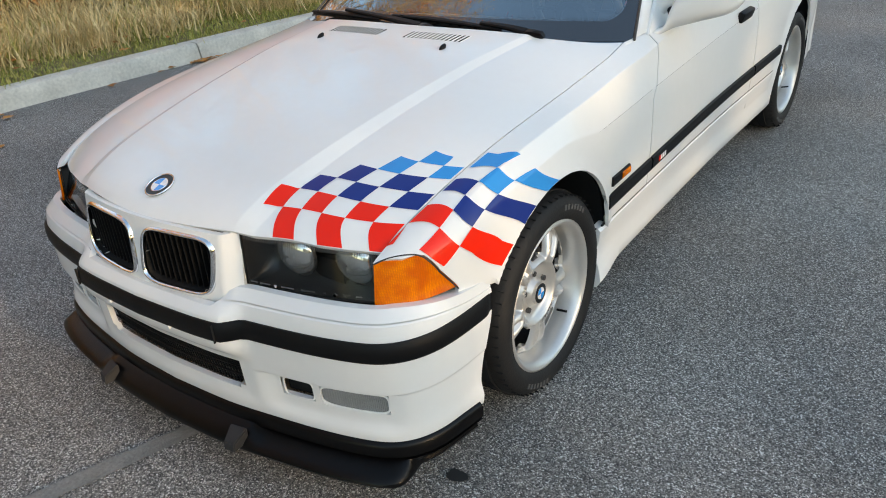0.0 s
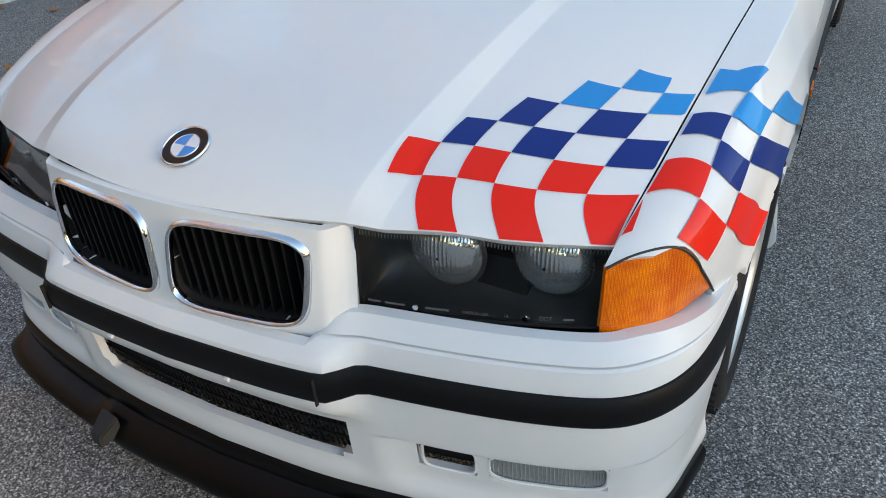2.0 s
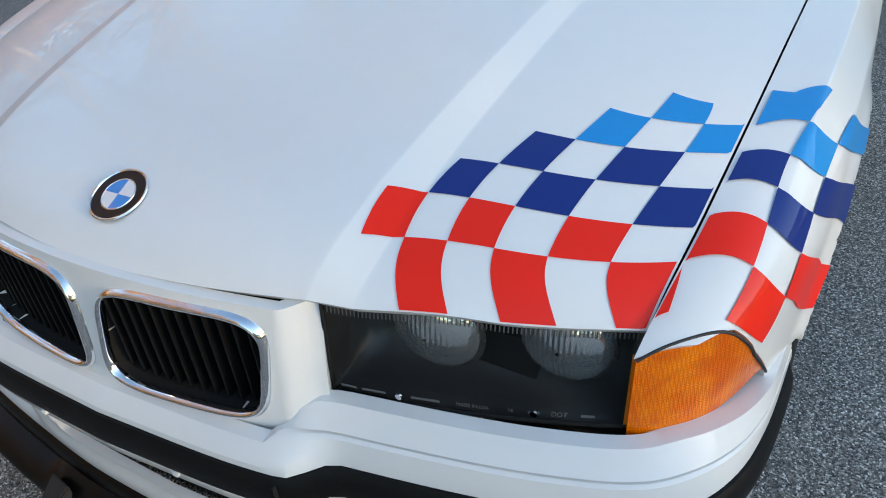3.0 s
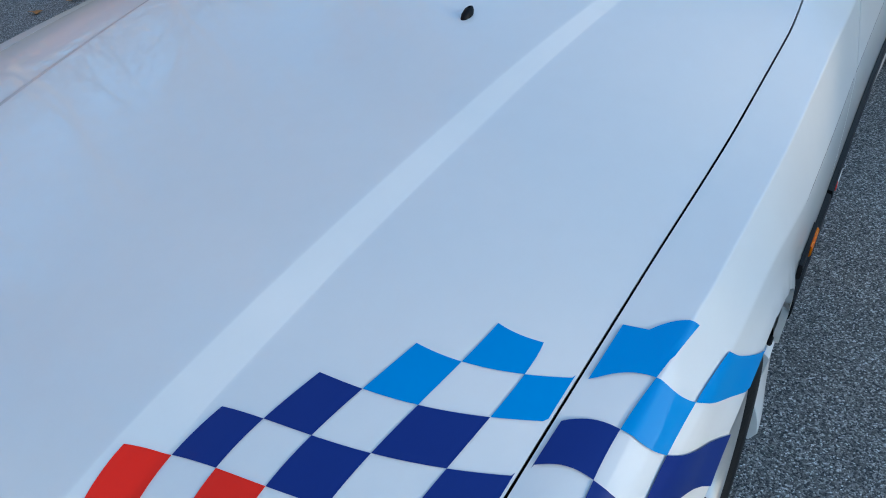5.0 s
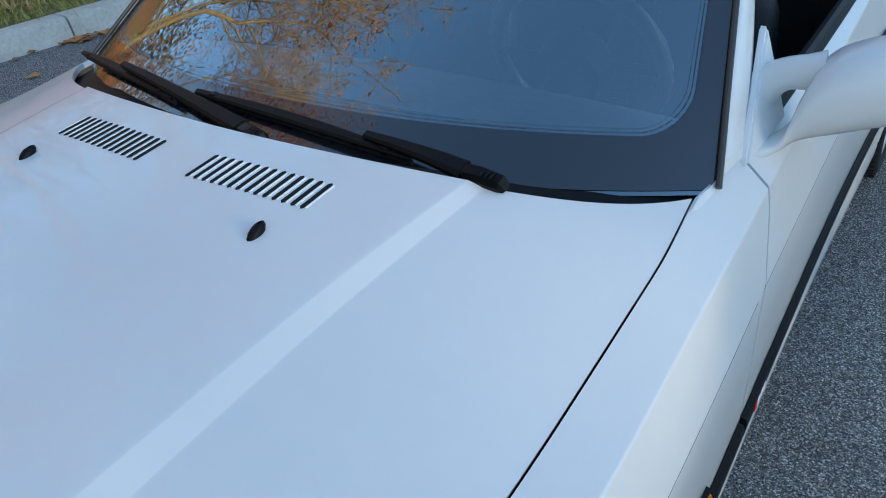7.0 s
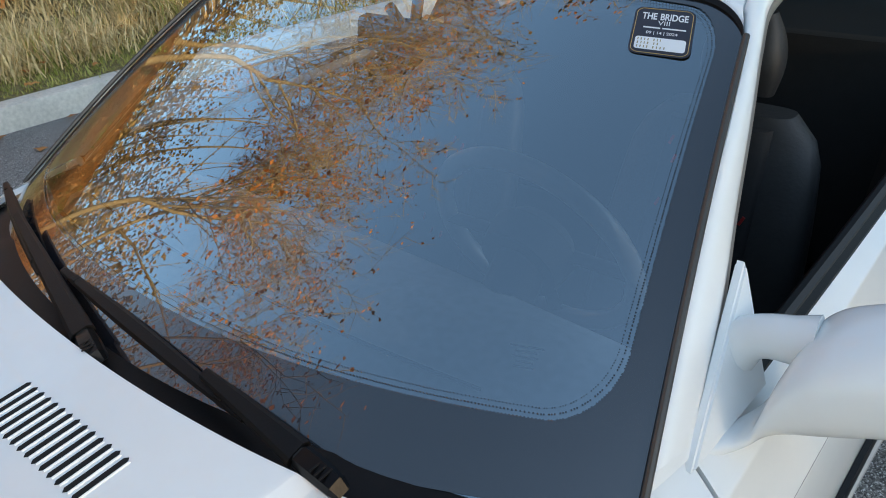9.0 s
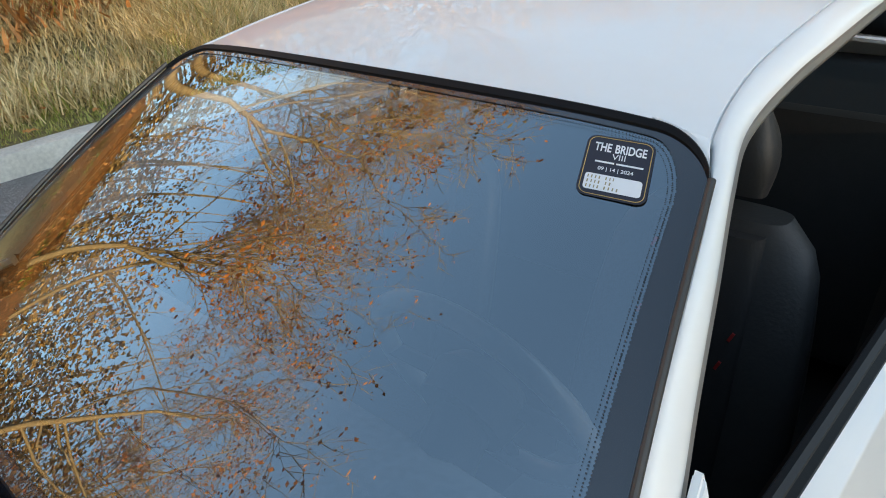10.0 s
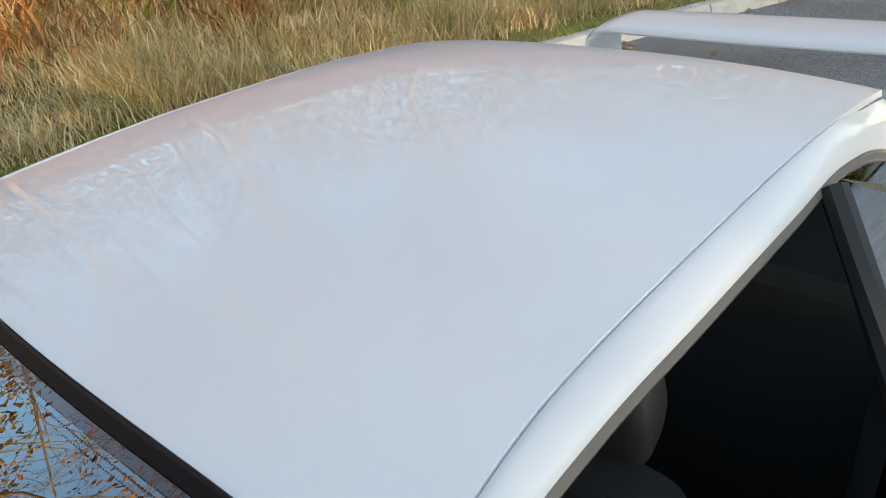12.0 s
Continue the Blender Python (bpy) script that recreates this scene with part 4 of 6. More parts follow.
def roof_panel():
    rows = [[(u * roof_x(y), y, roof_z(u * roof_x(y), y)) for y in np.linspace(screen_top(abs(u))[0] + 0.003, 3.12, 42)] for u in np.linspace(-1, 1, 61)]
    rows = [[(x * 1.004, y, z - 0.009) for x, y, z in rows[0]]] + rows + [[(x * 1.004, y, z - 0.009) for x, y, z in rows[-1]]]
    part("roof", grid(rows, MID), PAINT, CAR, "plain white roof skin", thick=0.012)
    rows = []
    for s in np.r_[np.linspace(-1.0, -0.86, 16), np.linspace(-0.84, 0.84, 40), np.linspace(0.86, 1.0, 16)]:
        a = max(abs(s) - 0.86, 0) / 0.14
        v1 = 1.0 - 0.105 * (1 - math.sqrt(max(1 - a * a, 0)))
        w = 0.019
        q = [np.array(screen(s * (1 + 0.003 * (f > 1)), v1 - w * (1 - f) if a < 0.999 else v1 + 0.002 * f)) for f in (0, 0.1, 0.8, 1.0, 1.15)]
        rows.append([q[0] + (0, 0, 0.001), q[1] + (0, -0.001, 0.005), q[2] + (0, -0.001, 0.007), q[3] + (0, 0, 0.005), q[4] + (0, 0, -0.004)])
    part("screen_top_trim", grid(rows, MID), TRIM, CAR, "black rubber windscreen top trim")
    for side in (-1, 1):
        rows = []
        for a in np.linspace(0, 1, 14):
            s = 0.86 + 0.14 * a
            v1 = 1.0 - 0.105 * (1 - math.sqrt(max(1 - a * a, 0)))
            p, q = np.array(screen(side * s, v1)), np.array((side * (roof_x(screen_top(s)[0]) * s), screen_top(s)[0] + 0.003, roof_z(roof_x(screen_top(s)[0]) * s, screen_top(s)[0] + 0.003)))
            rows.append([p + (0, 0, 0.003), (p + q) / 2 + (0, 0, 0.007), q + (0, 0, 0.004)])
        part("roof_corner", grid(rows, MID), PAINT, CAR)
    # back window, boot lid, tail
    rows = []
    for s in np.linspace(-1, 1, 25):
        rows.append([(s * (0.503 + 0.142 * v), 3.12 + 0.52 * v - 0.04 * s * s, 1.332 - 0.040 * abs(s) ** 2.5 * (1 - v) - 0.344 * v + 0.02 * math.sin(math.pi * v)) for v in np.linspace(0, 1, 12)])
    bw = part("back_window", grid(rows, MID), SIDE_GLASS, CAR, "tinted back window")
    bw.visible_shadow = False
    rows = [[(s * (0.655 - 0.05 * v), 3.64 + 0.70 * v - 0.05 * s * s * v, 0.985 - 0.075 * v - 0.03 * s * s) for v in np.linspace(0, 1, 14)] for s in np.linspace(-1, 1, 21)]
    for r in rows:
        x, y, z = r[-1]
        r += [(x, y + 0.025, z - 0.02), (x, y + 0.03, z - 0.25)]
    part("boot_lid", grid(rows, MID), PAINT, CAR, "white boot lid", thick=0.01)
    for side in (-1, 1):
        rows = []
        for v in np.linspace(0, 1, 30):
            y = 3.34 + 1.0 * v
            a = np.array((0.503 + 0.142 * lerp(y, (3.12, 3.64), (0, 1)), y, lerp(y, (3.12, 3.64, 4.34), (1.28, 0.957, 0.945))))
            b = np.array((shoulder(y)[0], y, shoulder(y)[1]))
            rows.append([tuple((a + (b - a) * f) * (side, 1, 1)) for f in np.linspace(0, 1, 5)])
        part("rear_deck_side", grid(rows, MID), PAINT, CAR)
        # quarter window
        q = [(side * 0.722, 2.74, 0.945), (side * 0.542, 2.83, 1.275), (side * 0.545, 3.04, 1.23), (side * 0.60, 3.23, 1.115), (side * 0.68, 3.42, 0.985)]
        bm = bmesh.new()
        bm.faces.new([bm.verts.new(p) for p in q])
        g = part("quarter_window", bm, SIDE_GLASS, CAR, "tinted rear side window", smooth=False)
        g.visible_shadow = False
        part("centre_pillar", tube([tuple(p * (side, 1, 1)) for p in smooth_curve([(0.735, 2.70, 0.94), (0.690, 2.695, 1.06), (0.632, 2.715, 1.18), (0.556, 2.775, 1.285)], 14)], 0.018, 8), SEAL_AND_SHADE, CAR, "black centre pillar")
    rows = [[(x, y, z) for z in (0.93, 0.80, 0.62, 0.60, 0.45, 0.28, 0.24)] for x, y in smooth_curve([(-0.790, 3.85), (-0.760, 4.15), (-0.67, 4.34), (0, 4.40), (0.67, 4.34), (0.760, 4.15), (0.790, 3.85)], 40)]
    part("rear_bumper", grid(rows, MID), PAINT, CAR, "white rear bumper")


def spoiler():
    """A raised wing on the boot, with a rolled nose and ends that curve down to the lid."""
    rows = []
    for s in np.linspace(-1, 1, 61):
        a = abs(s)
        end = step(a, 0.84, 1.0)
        zc = 1.150 - 0.17 * end ** 1.4
        y0, y1 = 3.985 - 0.03 * (1 - a * a) + 0.02 * end, 4.25 - 0.02 * a * a
        x = math.copysign(0.615 * min(a, 0.9) / 0.9 * 0.93 + 0.075 * step(a, 0.80, 0.96), s) if a > 0 else 0.0
        sec = []
        for w in np.linspace(0, 2 * math.pi, 22, endpoint=False):
            c = math.cos(w)
            th = 0.021 * (1 - 0.45 * (c * 0.5 + 0.5))
            sec.append((x, (y0 + y1) / 2 + (y1 - y0) / 2 * math.copysign(abs(c) ** 0.8, c), zc + th * math.sin(w) + 0.014 * (c * 0.5 + 0.5)))
        rows.append(sec)
    bm = grid(rows, wrap_v=True)
    bmesh.ops.recalc_face_normals(bm, faces=bm.faces[:])
    ob = part("rear_wing", bm, PAINT, CAR, "white raised rear wing")
    for side in (-1, 1):
        part("wing_stay", box((side * 0.640, 4.12, 0.985), (0.026, 0.20, 0.13), bevel=0.011), PAINT, ob)


def bumper():
    cover = None
    ss = np.linspace(-1, 1, 141)
    up = (0.510, 0.520, 0.530, 0.540, 0.548, 0.5515, 0.5525, 0.5545, 0.5555, 0.5585, 0.568, 0.580)
    rows = []
    for s in ss:
        top = 0.541 + 0.039 * step(abs(s), 0.200, 0.240)
        rows.append([bumper_at(s, min(z, top - 0.0002 * (len(up) - k))) for k, z in enumerate(up)] + [bumper_at(s, top - 0.001, -0.022), bumper_at(s, top - 0.006, -0.026 - 0.035 * step(abs(s), 0.55, 0.75))])
    cover = part("bumper", grid(rows, MID), PAINT, CAR, "white front bumper with black strip and intakes", sharp=24)
    zs = (0.462, 0.45, 0.43, 0.405, 0.385, 0.370, 0.3615, 0.3595, 0.357, 0.354, 0.350, 0.348, 0.32, 0.288, 0.275, 0.262, 0.250, 0.238, 0.22, 0.205, 0.19)
    bm = bmesh.new()
    V = {}
    for i, s in enumerate(ss):
        for j, z in enumerate(zs):
            V[i, j] = bm.verts.new(bumper_at(s, z))
    for i in range(140):
        s = abs((ss[i] + ss[i + 1]) / 2)
        for j in range(20):
            z = (zs[j] + zs[j + 1]) / 2
            if s < 0.232 - (0.375 - z) * 0.12 and 0.275 < z < 0.370:
                continue
            if 0.40 < s < 0.585 and 0.288 < z < 0.348:
                continue
            if 0.32 < s < 0.385 and 0.288 < z < 0.348:
                continue
            bm.faces.new((V[i, j], V[i + 1, j], V[i + 1, j + 1], V[i, j + 1]))
    bm.normal_update()
    if sum(f.normal.dot(f.calc_center_median() - Vector(MID)) for f in bm.faces) < 0:
        bmesh.ops.reverse_faces(bm, faces=bm.faces[:])
    part("bumper_skin", bm, PAINT, cover, thick=0.016)
    # black strip
    rows = []
    for s in ss:
        e = 1 - step(abs(s), 0.955, 1.0)
        rows.append([bumper_at(s, z, o * e - 0.002) for z, o in ((0.456, -0.004), (0.457, 0.006), (0.464, 0.011), (0.485, 0.013), (0.503, 0.011), (0.511, 0.006), (0.512, -0.004))])
    part("bumper_strip", grid(rows, MID), TRIM, cover, "black rubber bumper strip")
    for side in (-1, 1):
        q = bumper_at(side * 0.222, 0.484, 0.0118)
        part("strip_seam", box(q, (0.0022, 0.006, 0.052)), GAP_AND_SHADE, cover, smooth=False)
        q = bumper_at(side * 0.098, 0.4575, 0.008)
        part("strip_notch", box(q, (0.011, 0.007, 0.008), bevel=0.002), PAINT, cover)
    # central intake: near-black sheet painting the shade of its depth, and slanted slats
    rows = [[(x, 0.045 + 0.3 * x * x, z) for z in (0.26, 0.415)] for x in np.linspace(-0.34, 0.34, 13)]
    part("intake_shade", grid(rows, (0, 1, 0.3)), GAP_AND_SHADE, cover)
    for k in range(58):
        x = -0.32 + 0.64 * k / 57
        y = -0.004 + 0.22 * x * x
        part("intake_slat", tube([(x - 0.018, y, 0.405), (x + 0.018, y + 0.008, 0.272)], 0.0022, 5), TRIM, cover)
    for z in (0.298, 0.325, 0.352):
        part("intake_bar", tube([(x, 0.0 + 0.22 * x * x, z) for x in np.linspace(-0.325, 0.325, 15)], 0.003, 6), TRIM, cover)
    for side in (-1, 1):
        rows = [[bumper_at(side * s, z, -0.006) for z in (0.284, 0.300, 0.330, 0.352)] for s in np.linspace(0.394, 0.592, 9)]
        fog = part("fog_lamp", grid(rows, MID), FOG_GLASS, CAR, "clear ribbed fog lamp")
        rows = [[bumper_at(side * s, z, -0.032) for z in (0.278, 0.316, 0.356)] for s in np.linspace(0.388, 0.598, 9)]
        part("fog_reflector", grid(rows, MID), REFLECT, fog)
        for s in np.linspace(0.405, 0.580, 30):
            part("lens_rib", tube([bumper_at(side * s, 0.291, -0.0055), bumper_at(side * s, 0.345, -0.0055)], 0.0011, 4), FOG_GLASS, fog)
        # the duct's depth is only a near-black sheet painting its shade
        rows = [[bumper_at(side * s, z, -0.033) for z in (0.280, 0.356)] for s in (0.312, 0.35, 0.393)]
        part("duct", grid(rows, MID), GAP_AND_SHADE, cover, "near-black sheet painting the shade inside the brake duct")
        for s0, s1 in ((0.40, 0.585), (0.32, 0.385)):
            edge = [bumper_at(side * (sm + (s1 - s0) / 2 * math.copysign(abs(math.cos(a)) ** 0.35, math.cos(a))), 0.318 + 0.030 * math.copysign(abs(math.sin(a)) ** 0.5, math.sin(a)), -0.002) for sm in ((s0 + s1) / 2,) for a in np.linspace(0, 2 * math.pi, 48, endpoint=False)]
            part("opening_rim", tube(edge, 0.0030, 6, closed=True), PAINT, cover)


def splitter():
    """The black chin: an upper lip and a wide lower blade with two raised steps."""
    rows = []
    for s in np.linspace(-1, 1, 101):
        p = [np.array(bumper_at(s * 0.97, 0.205, o)) for o in (-0.01, 0.004, 0.012, 0.012, -0.03)]
        for q, z in zip(p, (0.212, 0.206, 0.195, 0.165, 0.16)):
            q[2] = z
        rows.append(p)
    lip = part("chin_lip", grid(rows, MID), LIPM, CAR, "black plastic chin lip")
    rows = []
    for s in np.linspace(-1, 1, 121):
        a = abs(s)
        fwd = 0.052 - 0.075 * step(a, 0.60, 0.70)
        lift = 0.018 * (1 - step(a, 0.245, 0.275))
        lift = 0.0 if a > 0.275 else lift
        pts = []
        for o, z in ((-0.05, 0.158), (0.0, 0.155 + lift), (fwd * 0.6, 0.140 + lift * 0.8), (fwd, 0.128 + lift * 0.3), (fwd + 0.003, 0.120), (fwd, 0.112), (-0.06, 0.112)):
            q = np.array(bumper_at(s * 0.97, 0.205, o + 0.01))
            q[2] = z
            pts.append(q)
        rows.append(pts)
    part("splitter_blade", grid(rows, MID), LIPM, lip, "black splitter blade with raised steps")
    for side in (-1, 1):
        bm = bmesh.new()
        pts = [(0.262, -0.050, 0.176), (0.318, -0.040, 0.176), (0.312, -0.088, 0.150), (0.276, -0.094, 0.150), (0.262, -0.050, 0.13), (0.318, -0.040, 0.13), (0.312, -0.092, 0.124), (0.276, -0.098, 0.124)]
        v = [bm.verts.new((side * p[0], p[1], p[2])) for p in pts]
        for f in ((0, 1, 2, 3), (7, 6, 5, 4), (0, 3, 7, 4), (1, 5, 6, 2), (2, 6, 7, 3), (0, 4, 5, 1)):
            bm.faces.new([v[k] for k in f])
        bmesh.ops.recalc_face_normals(bm, faces=bm.faces[:])
        bmesh.ops.bevel(bm, geom=bm.edges[:], offset=0.003, segments=2, affect="EDGES")
        part("lip_wedge", bm, SCUFF, lip, "scuffed grey wedge on the splitter")


def nose():
    """Panel round the kidney grille, between the headlights."""
    def face(x, z):
        return (x, -0.032 + 0.40 * x * x + 0.20 * max(z - 0.56, 0) ** 1.15 + 0.030 * step(abs(x), 0.29, 0.325), z)

    bm = bmesh.new()
    xs, zs = np.linspace(-0.327, 0.327, 93), np.linspace(0.515, 0.724, 40)
    V = [[bm.verts.new(face(x, z - 0.06 * x * x)) for z in zs] for x in xs]

    def kidney(x, z):
        u, w = (abs(x) - 0.145 + 0.10 * (0.628 - z)) / 0.127, (z - 0.628) / 0.079
        return abs(u) ** 4.5 + abs(w) ** 4.5
    for i in range(92):
        for j in range(39):
            q = (V[i][j], V[i + 1][j], V[i + 1][j + 1], V[i][j + 1])
            c = sum((v.co for v in q), Vector()) / 4
            if kidney(c.x, c.z) > 1:
                bm.faces.new(q)
    for v in [v for v in bm.verts if not v.link_faces]:
        bm.verts.remove(v)
    bm.normal_update()
    if sum(f.normal.y for f in bm.faces) > 0:
        bmesh.ops.reverse_faces(bm, faces=bm.faces[:])
    panel = part("nose_panel", bm, PAINT, CAR, "white nose panel round the grille", thick=0.02)
    for side in (-1, 1):
        ring = []
        for a in np.linspace(0, 2 * math.pi, 64, endpoint=False):
            c, s = math.cos(a), math.sin(a)
            u, w = math.copysign(abs(c) ** (2 / 4.5), c), math.copysign(abs(s) ** (2 / 4.5), s)
            ring.append((0.145 + 0.127 * u + 0.10 * 0.079 * w, 0.628 + 0.079 * w))
        rows = []
        for k, (x, z) in enumerate(ring):
            cx, cz = 0.145, 0.628
            low = 1.0 + 0.35 * max(0, -(z - cz) / 0.079)
            sec = []
            for o, d in ((0.004, 0.006), (0.003, -0.004), (-0.001, -0.009), (-0.004 * low, -0.009), (-0.006 * low, -0.004), (-0.006 * low, 0.004)):
                n = np.array((x - cx, (z - cz) * 1.6))
                n /= np.linalg.norm(n)
                p = face(x + n[0] * o, z + n[1] * o)
                sec.append((side * p[0], p[1] + d, p[2]))
            rows.append(sec)
        fr = part("kidney_grille", grid(rows, wrap_u=True), CHROME, CAR, "chrome-framed kidney grille")
        # near-black wall and sheet paint the shade behind the slats
        back = [face(x, z) for x, z in ring]
        inner = [(0.145 + (x - 0.145) * 0.975, 0.628 + (z - 0.628) * 0.965) for x, z in ring]
        part("grille_shade_wall", grid([[(side * face(x, z)[0], face(x, z)[1] + d, z) for d in (0.0, 0.03, 0.052)] for x, z in inner], wrap_u=True), GAP_AND_SHADE, fr)
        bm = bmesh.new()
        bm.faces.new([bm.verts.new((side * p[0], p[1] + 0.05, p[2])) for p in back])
        part("grille_shade", bm, GAP_AND_SHADE, fr, smooth=False)
        for k in range(12):
            x = 0.145 - 0.108 + 0.216 * k / 11
            h = 0.079 * (1 - abs((x - 0.145) / 0.127) ** 4.5) ** (1 / 4.5) - 0.007
            zc = 0.630
            p = face(x, zc)
            bm = bmesh.new()
            add_box(bm, (side * p[0], p[1] + 0.022, zc), (0.004, 0.030, 2 * h), None, 0.0015)
            part("grille_slat", bm, TRIM, fr, smooth=False)


def roundel(name, place, r, parent, label):
    """A round badge: black ring, chrome rim and four quarters in blue and white; place(u, v, d) lays it down."""
    n = 48
    ob = part(name, plate([(r * math.cos(a), r * math.sin(a)) for a in np.linspace(0, 2 * math.pi, n, endpoint=False)], place, 0.003), BLACK_EN, parent, label, smooth=False)
    rim = tube([place(r * math.cos(a), r * math.sin(a), 0.003) for a in np.linspace(0, 2 * math.pi, n, endpoint=False)], r * 0.045, 6, closed=True)
    part("badge_rim", rim, CHROME, ob)
    rim = tube([place(0.6 * r * math.cos(a), 0.6 * r * math.sin(a), 0.003) for a in np.linspace(0, 2 * math.pi, n, endpoint=False)], r * 0.03, 6, closed=True)
    part("badge_rim", rim, CHROME, ob)
    for k in range(4):
        w = [(0, 0)] + [(0.58 * r * math.cos(a), 0.58 * r * math.sin(a)) for a in np.linspace(k * math.pi / 2, (k + 1) * math.pi / 2, 10)]
        part("badge_quarter", plate(w, lambda u, v, d: place(u, v, 0.0032 + d), 0.0006), BLUE_EN if k % 2 == 1 else WHITE_EN, ob, smooth=False)
    return ob


def headlight(side):
    """A black-backed lamp unit with two round projectors behind one pane, and an amber corner lamp."""
    def face(u, v, d=0.0):
        x = 0.329 + 0.343 * u
        y = hood_front(x) + 0.010 - (0.004 + 0.045 * u) * (1 - v)
        top = hood_z(x, hood_front(x)) - 0.006
        return (side * (x - 0.006 * (1 - v) + 0.012 * u * (1 - v)), y - d, 0.574 + (top - 0.574) * v)
    rows = []
    for u in np.linspace(0, 1, 13):
        rows.append([face(u, 0.0, -0.001), face(u, 0.0, -0.035), face(u, 0.06, -0.085), face(u, 0.35, -0.09), face(u, 0.8, -0.09), face(u, 1.0, -0.05), face(u, 1.0, -0.001)])
    rows = [[(p[0], r[0][1], p[2]) for p in r] for r in rows[:1]] + rows + [[(p[0], r[0][1], p[2]) for p in r] for r in rows[-1:]]
    unit = part("headlight", grid(rows), HOUSING, CAR, "black-backed twin headlight under a clear pane")
    rows = [[face(u, v) for v in np.linspace(0, 1, 5)] for u in np.linspace(0, 1, 13)]
    pane = part("lens", grid(rows, MID), LENS, unit, "clear pane")
    pane.visible_shadow = False
    rim = [face(u, 0.0) for u in np.linspace(0, 1, 12)] + [face(1, v) for v in np.linspace(0, 1, 5)[1:]] + [face(u, 1.0) for u in np.linspace(1, 0, 12)[1:]] + [face(0, v) for v in np.linspace(1, 0, 5)[1:-1]]
    part("lens_frame", tube(rim, 0.0032, 6, closed=True), GAP_AND_SHADE, unit, "black lens frame")
    for uc in (0.315, 0.735):
        c = Vector(face(uc, 0.60, -0.022))
        R = 0.061
        rows = []
        for rr in np.r_[np.linspace(1.0, 0.90, 3), np.linspace(0.85, 0.04, 22)]:
            row = []
            for w in np.linspace(0, 2 * math.pi, 96, endpoint=False):
                dx, dz = R * rr * math.cos(w), R * rr * math.sin(w)
                flute = 0.0009 * math.cos(dx * 2 * math.pi / 0.0066) * step(0.93 - rr, 0.0, 0.08)
                row.append((c.x + dx, c.y + 0.030 - 0.034 * math.sqrt(max(1 - rr * rr, 0)) + flute, c.z + dz))
            rows.append(row)
        part("projector_glass", grid(rows, (c.x, c.y + 0.5, c.z), wrap_v=True), FLUTED, unit, "round fluted projector lens", sharp=80)
        part("projector_ring", tube([(c.x + R * math.cos(w), c.y + 0.028, c.z + R * math.sin(w)) for w in np.linspace(0, 2 * math.pi, 40, endpoint=False)], 0.0045, 8, closed=True), HOUSING, unit)
    bm = bmesh.new()
    for u in np.linspace(0.02, 0.98, 74):
        p, q = Vector(face(u, 0.90, 0.0005)), Vector(face(u, 0.985, 0.0005))
        join(bm, tube([p, q], 0.0009, 4))
    part("lens_rib", bm, LENS_INK, unit, "fine moulded ribs along the pane's top")
    def on_lens(u, v, d):
        return face(0.5 + side * u / 0.343, 0.085 + v / 0.11, 0.0006 + d)
    if side > 0:
        words("14", 0.007, on_lens, LENS_INK, unit, at=(0.042, 0.0))
        words("DOT", 0.008, on_lens, LENS_INK, unit, at=(0.095, 0.0))
        words("MADE IN USA", 0.006, on_lens, LENS_INK, unit, at=(0.0, 0.0))
    for u0, w in ((-0.150, 0.020), (-0.118, 0.030), (-0.055, 0.034), (0.068, 0.012), (0.125, 0.014)):
        part("moulded_mark", plate([(u0 - w / 2, -0.0015), (u0 + w / 2, -0.0015), (u0 + w / 2, 0.0015), (u0 - w / 2, 0.0015)], on_lens), LENS_INK, unit, smooth=False)
    for uc in (0.25, 0.70):
        c = Vector(face(uc, 0.085, 0.001))
        part("pane_screw", tube([c, c + Vector((0, -0.003, 0))], 0.0045, 10), CHROME, unit)
    # amber corner
    def corner(u, v, d=0.0):
        if u <= 0.75:
            t = np.array(wing_front(0.02 + 0.98 * u / 0.75))
        else:
            z = 0.64 - 0.068 * (u - 0.75) / 0.25
            t = np.array((flank_x(front_edge(z), z), front_edge(z), z))
        lo = np.array((0.676 + 0.118 * u ** 0.85, 0.140 + 0.168 * u ** 1.35, 0.571))
        p = lo + (t - lo) * v
        p[0] += (0.010 * math.sin(math.pi * u) - 0.002) * (1 - v)
        return (side * (p[0] + d * 0.6), p[1] - d * 0.8 - 0.003, p[2] - 0.003 * v)
    rows = [[corner(u, v) for v in np.linspace(0, 1, 9)] for u in np.linspace(0, 1, 33)]
    amb = part("corner_lamp", grid(rows, MID), AMBER, CAR, "amber ribbed corner lamp", thick=0.006)
    rows = [[corner(u, v, -0.010) for v in np.linspace(0, 1, 5)] for u in np.linspace(0, 1, 9)]
    part("lamp_back", grid(rows, MID), material("amber_back", (0.75, 0.25, 0.03), 0.3, 0.3), amb)
    rim = [corner(u, 1.0, 0.001) for u in np.linspace(0, 1, 33)]
    part("lamp_seal", tube(rim, 0.002, 6), SEAL_AND_SHADE, amb)


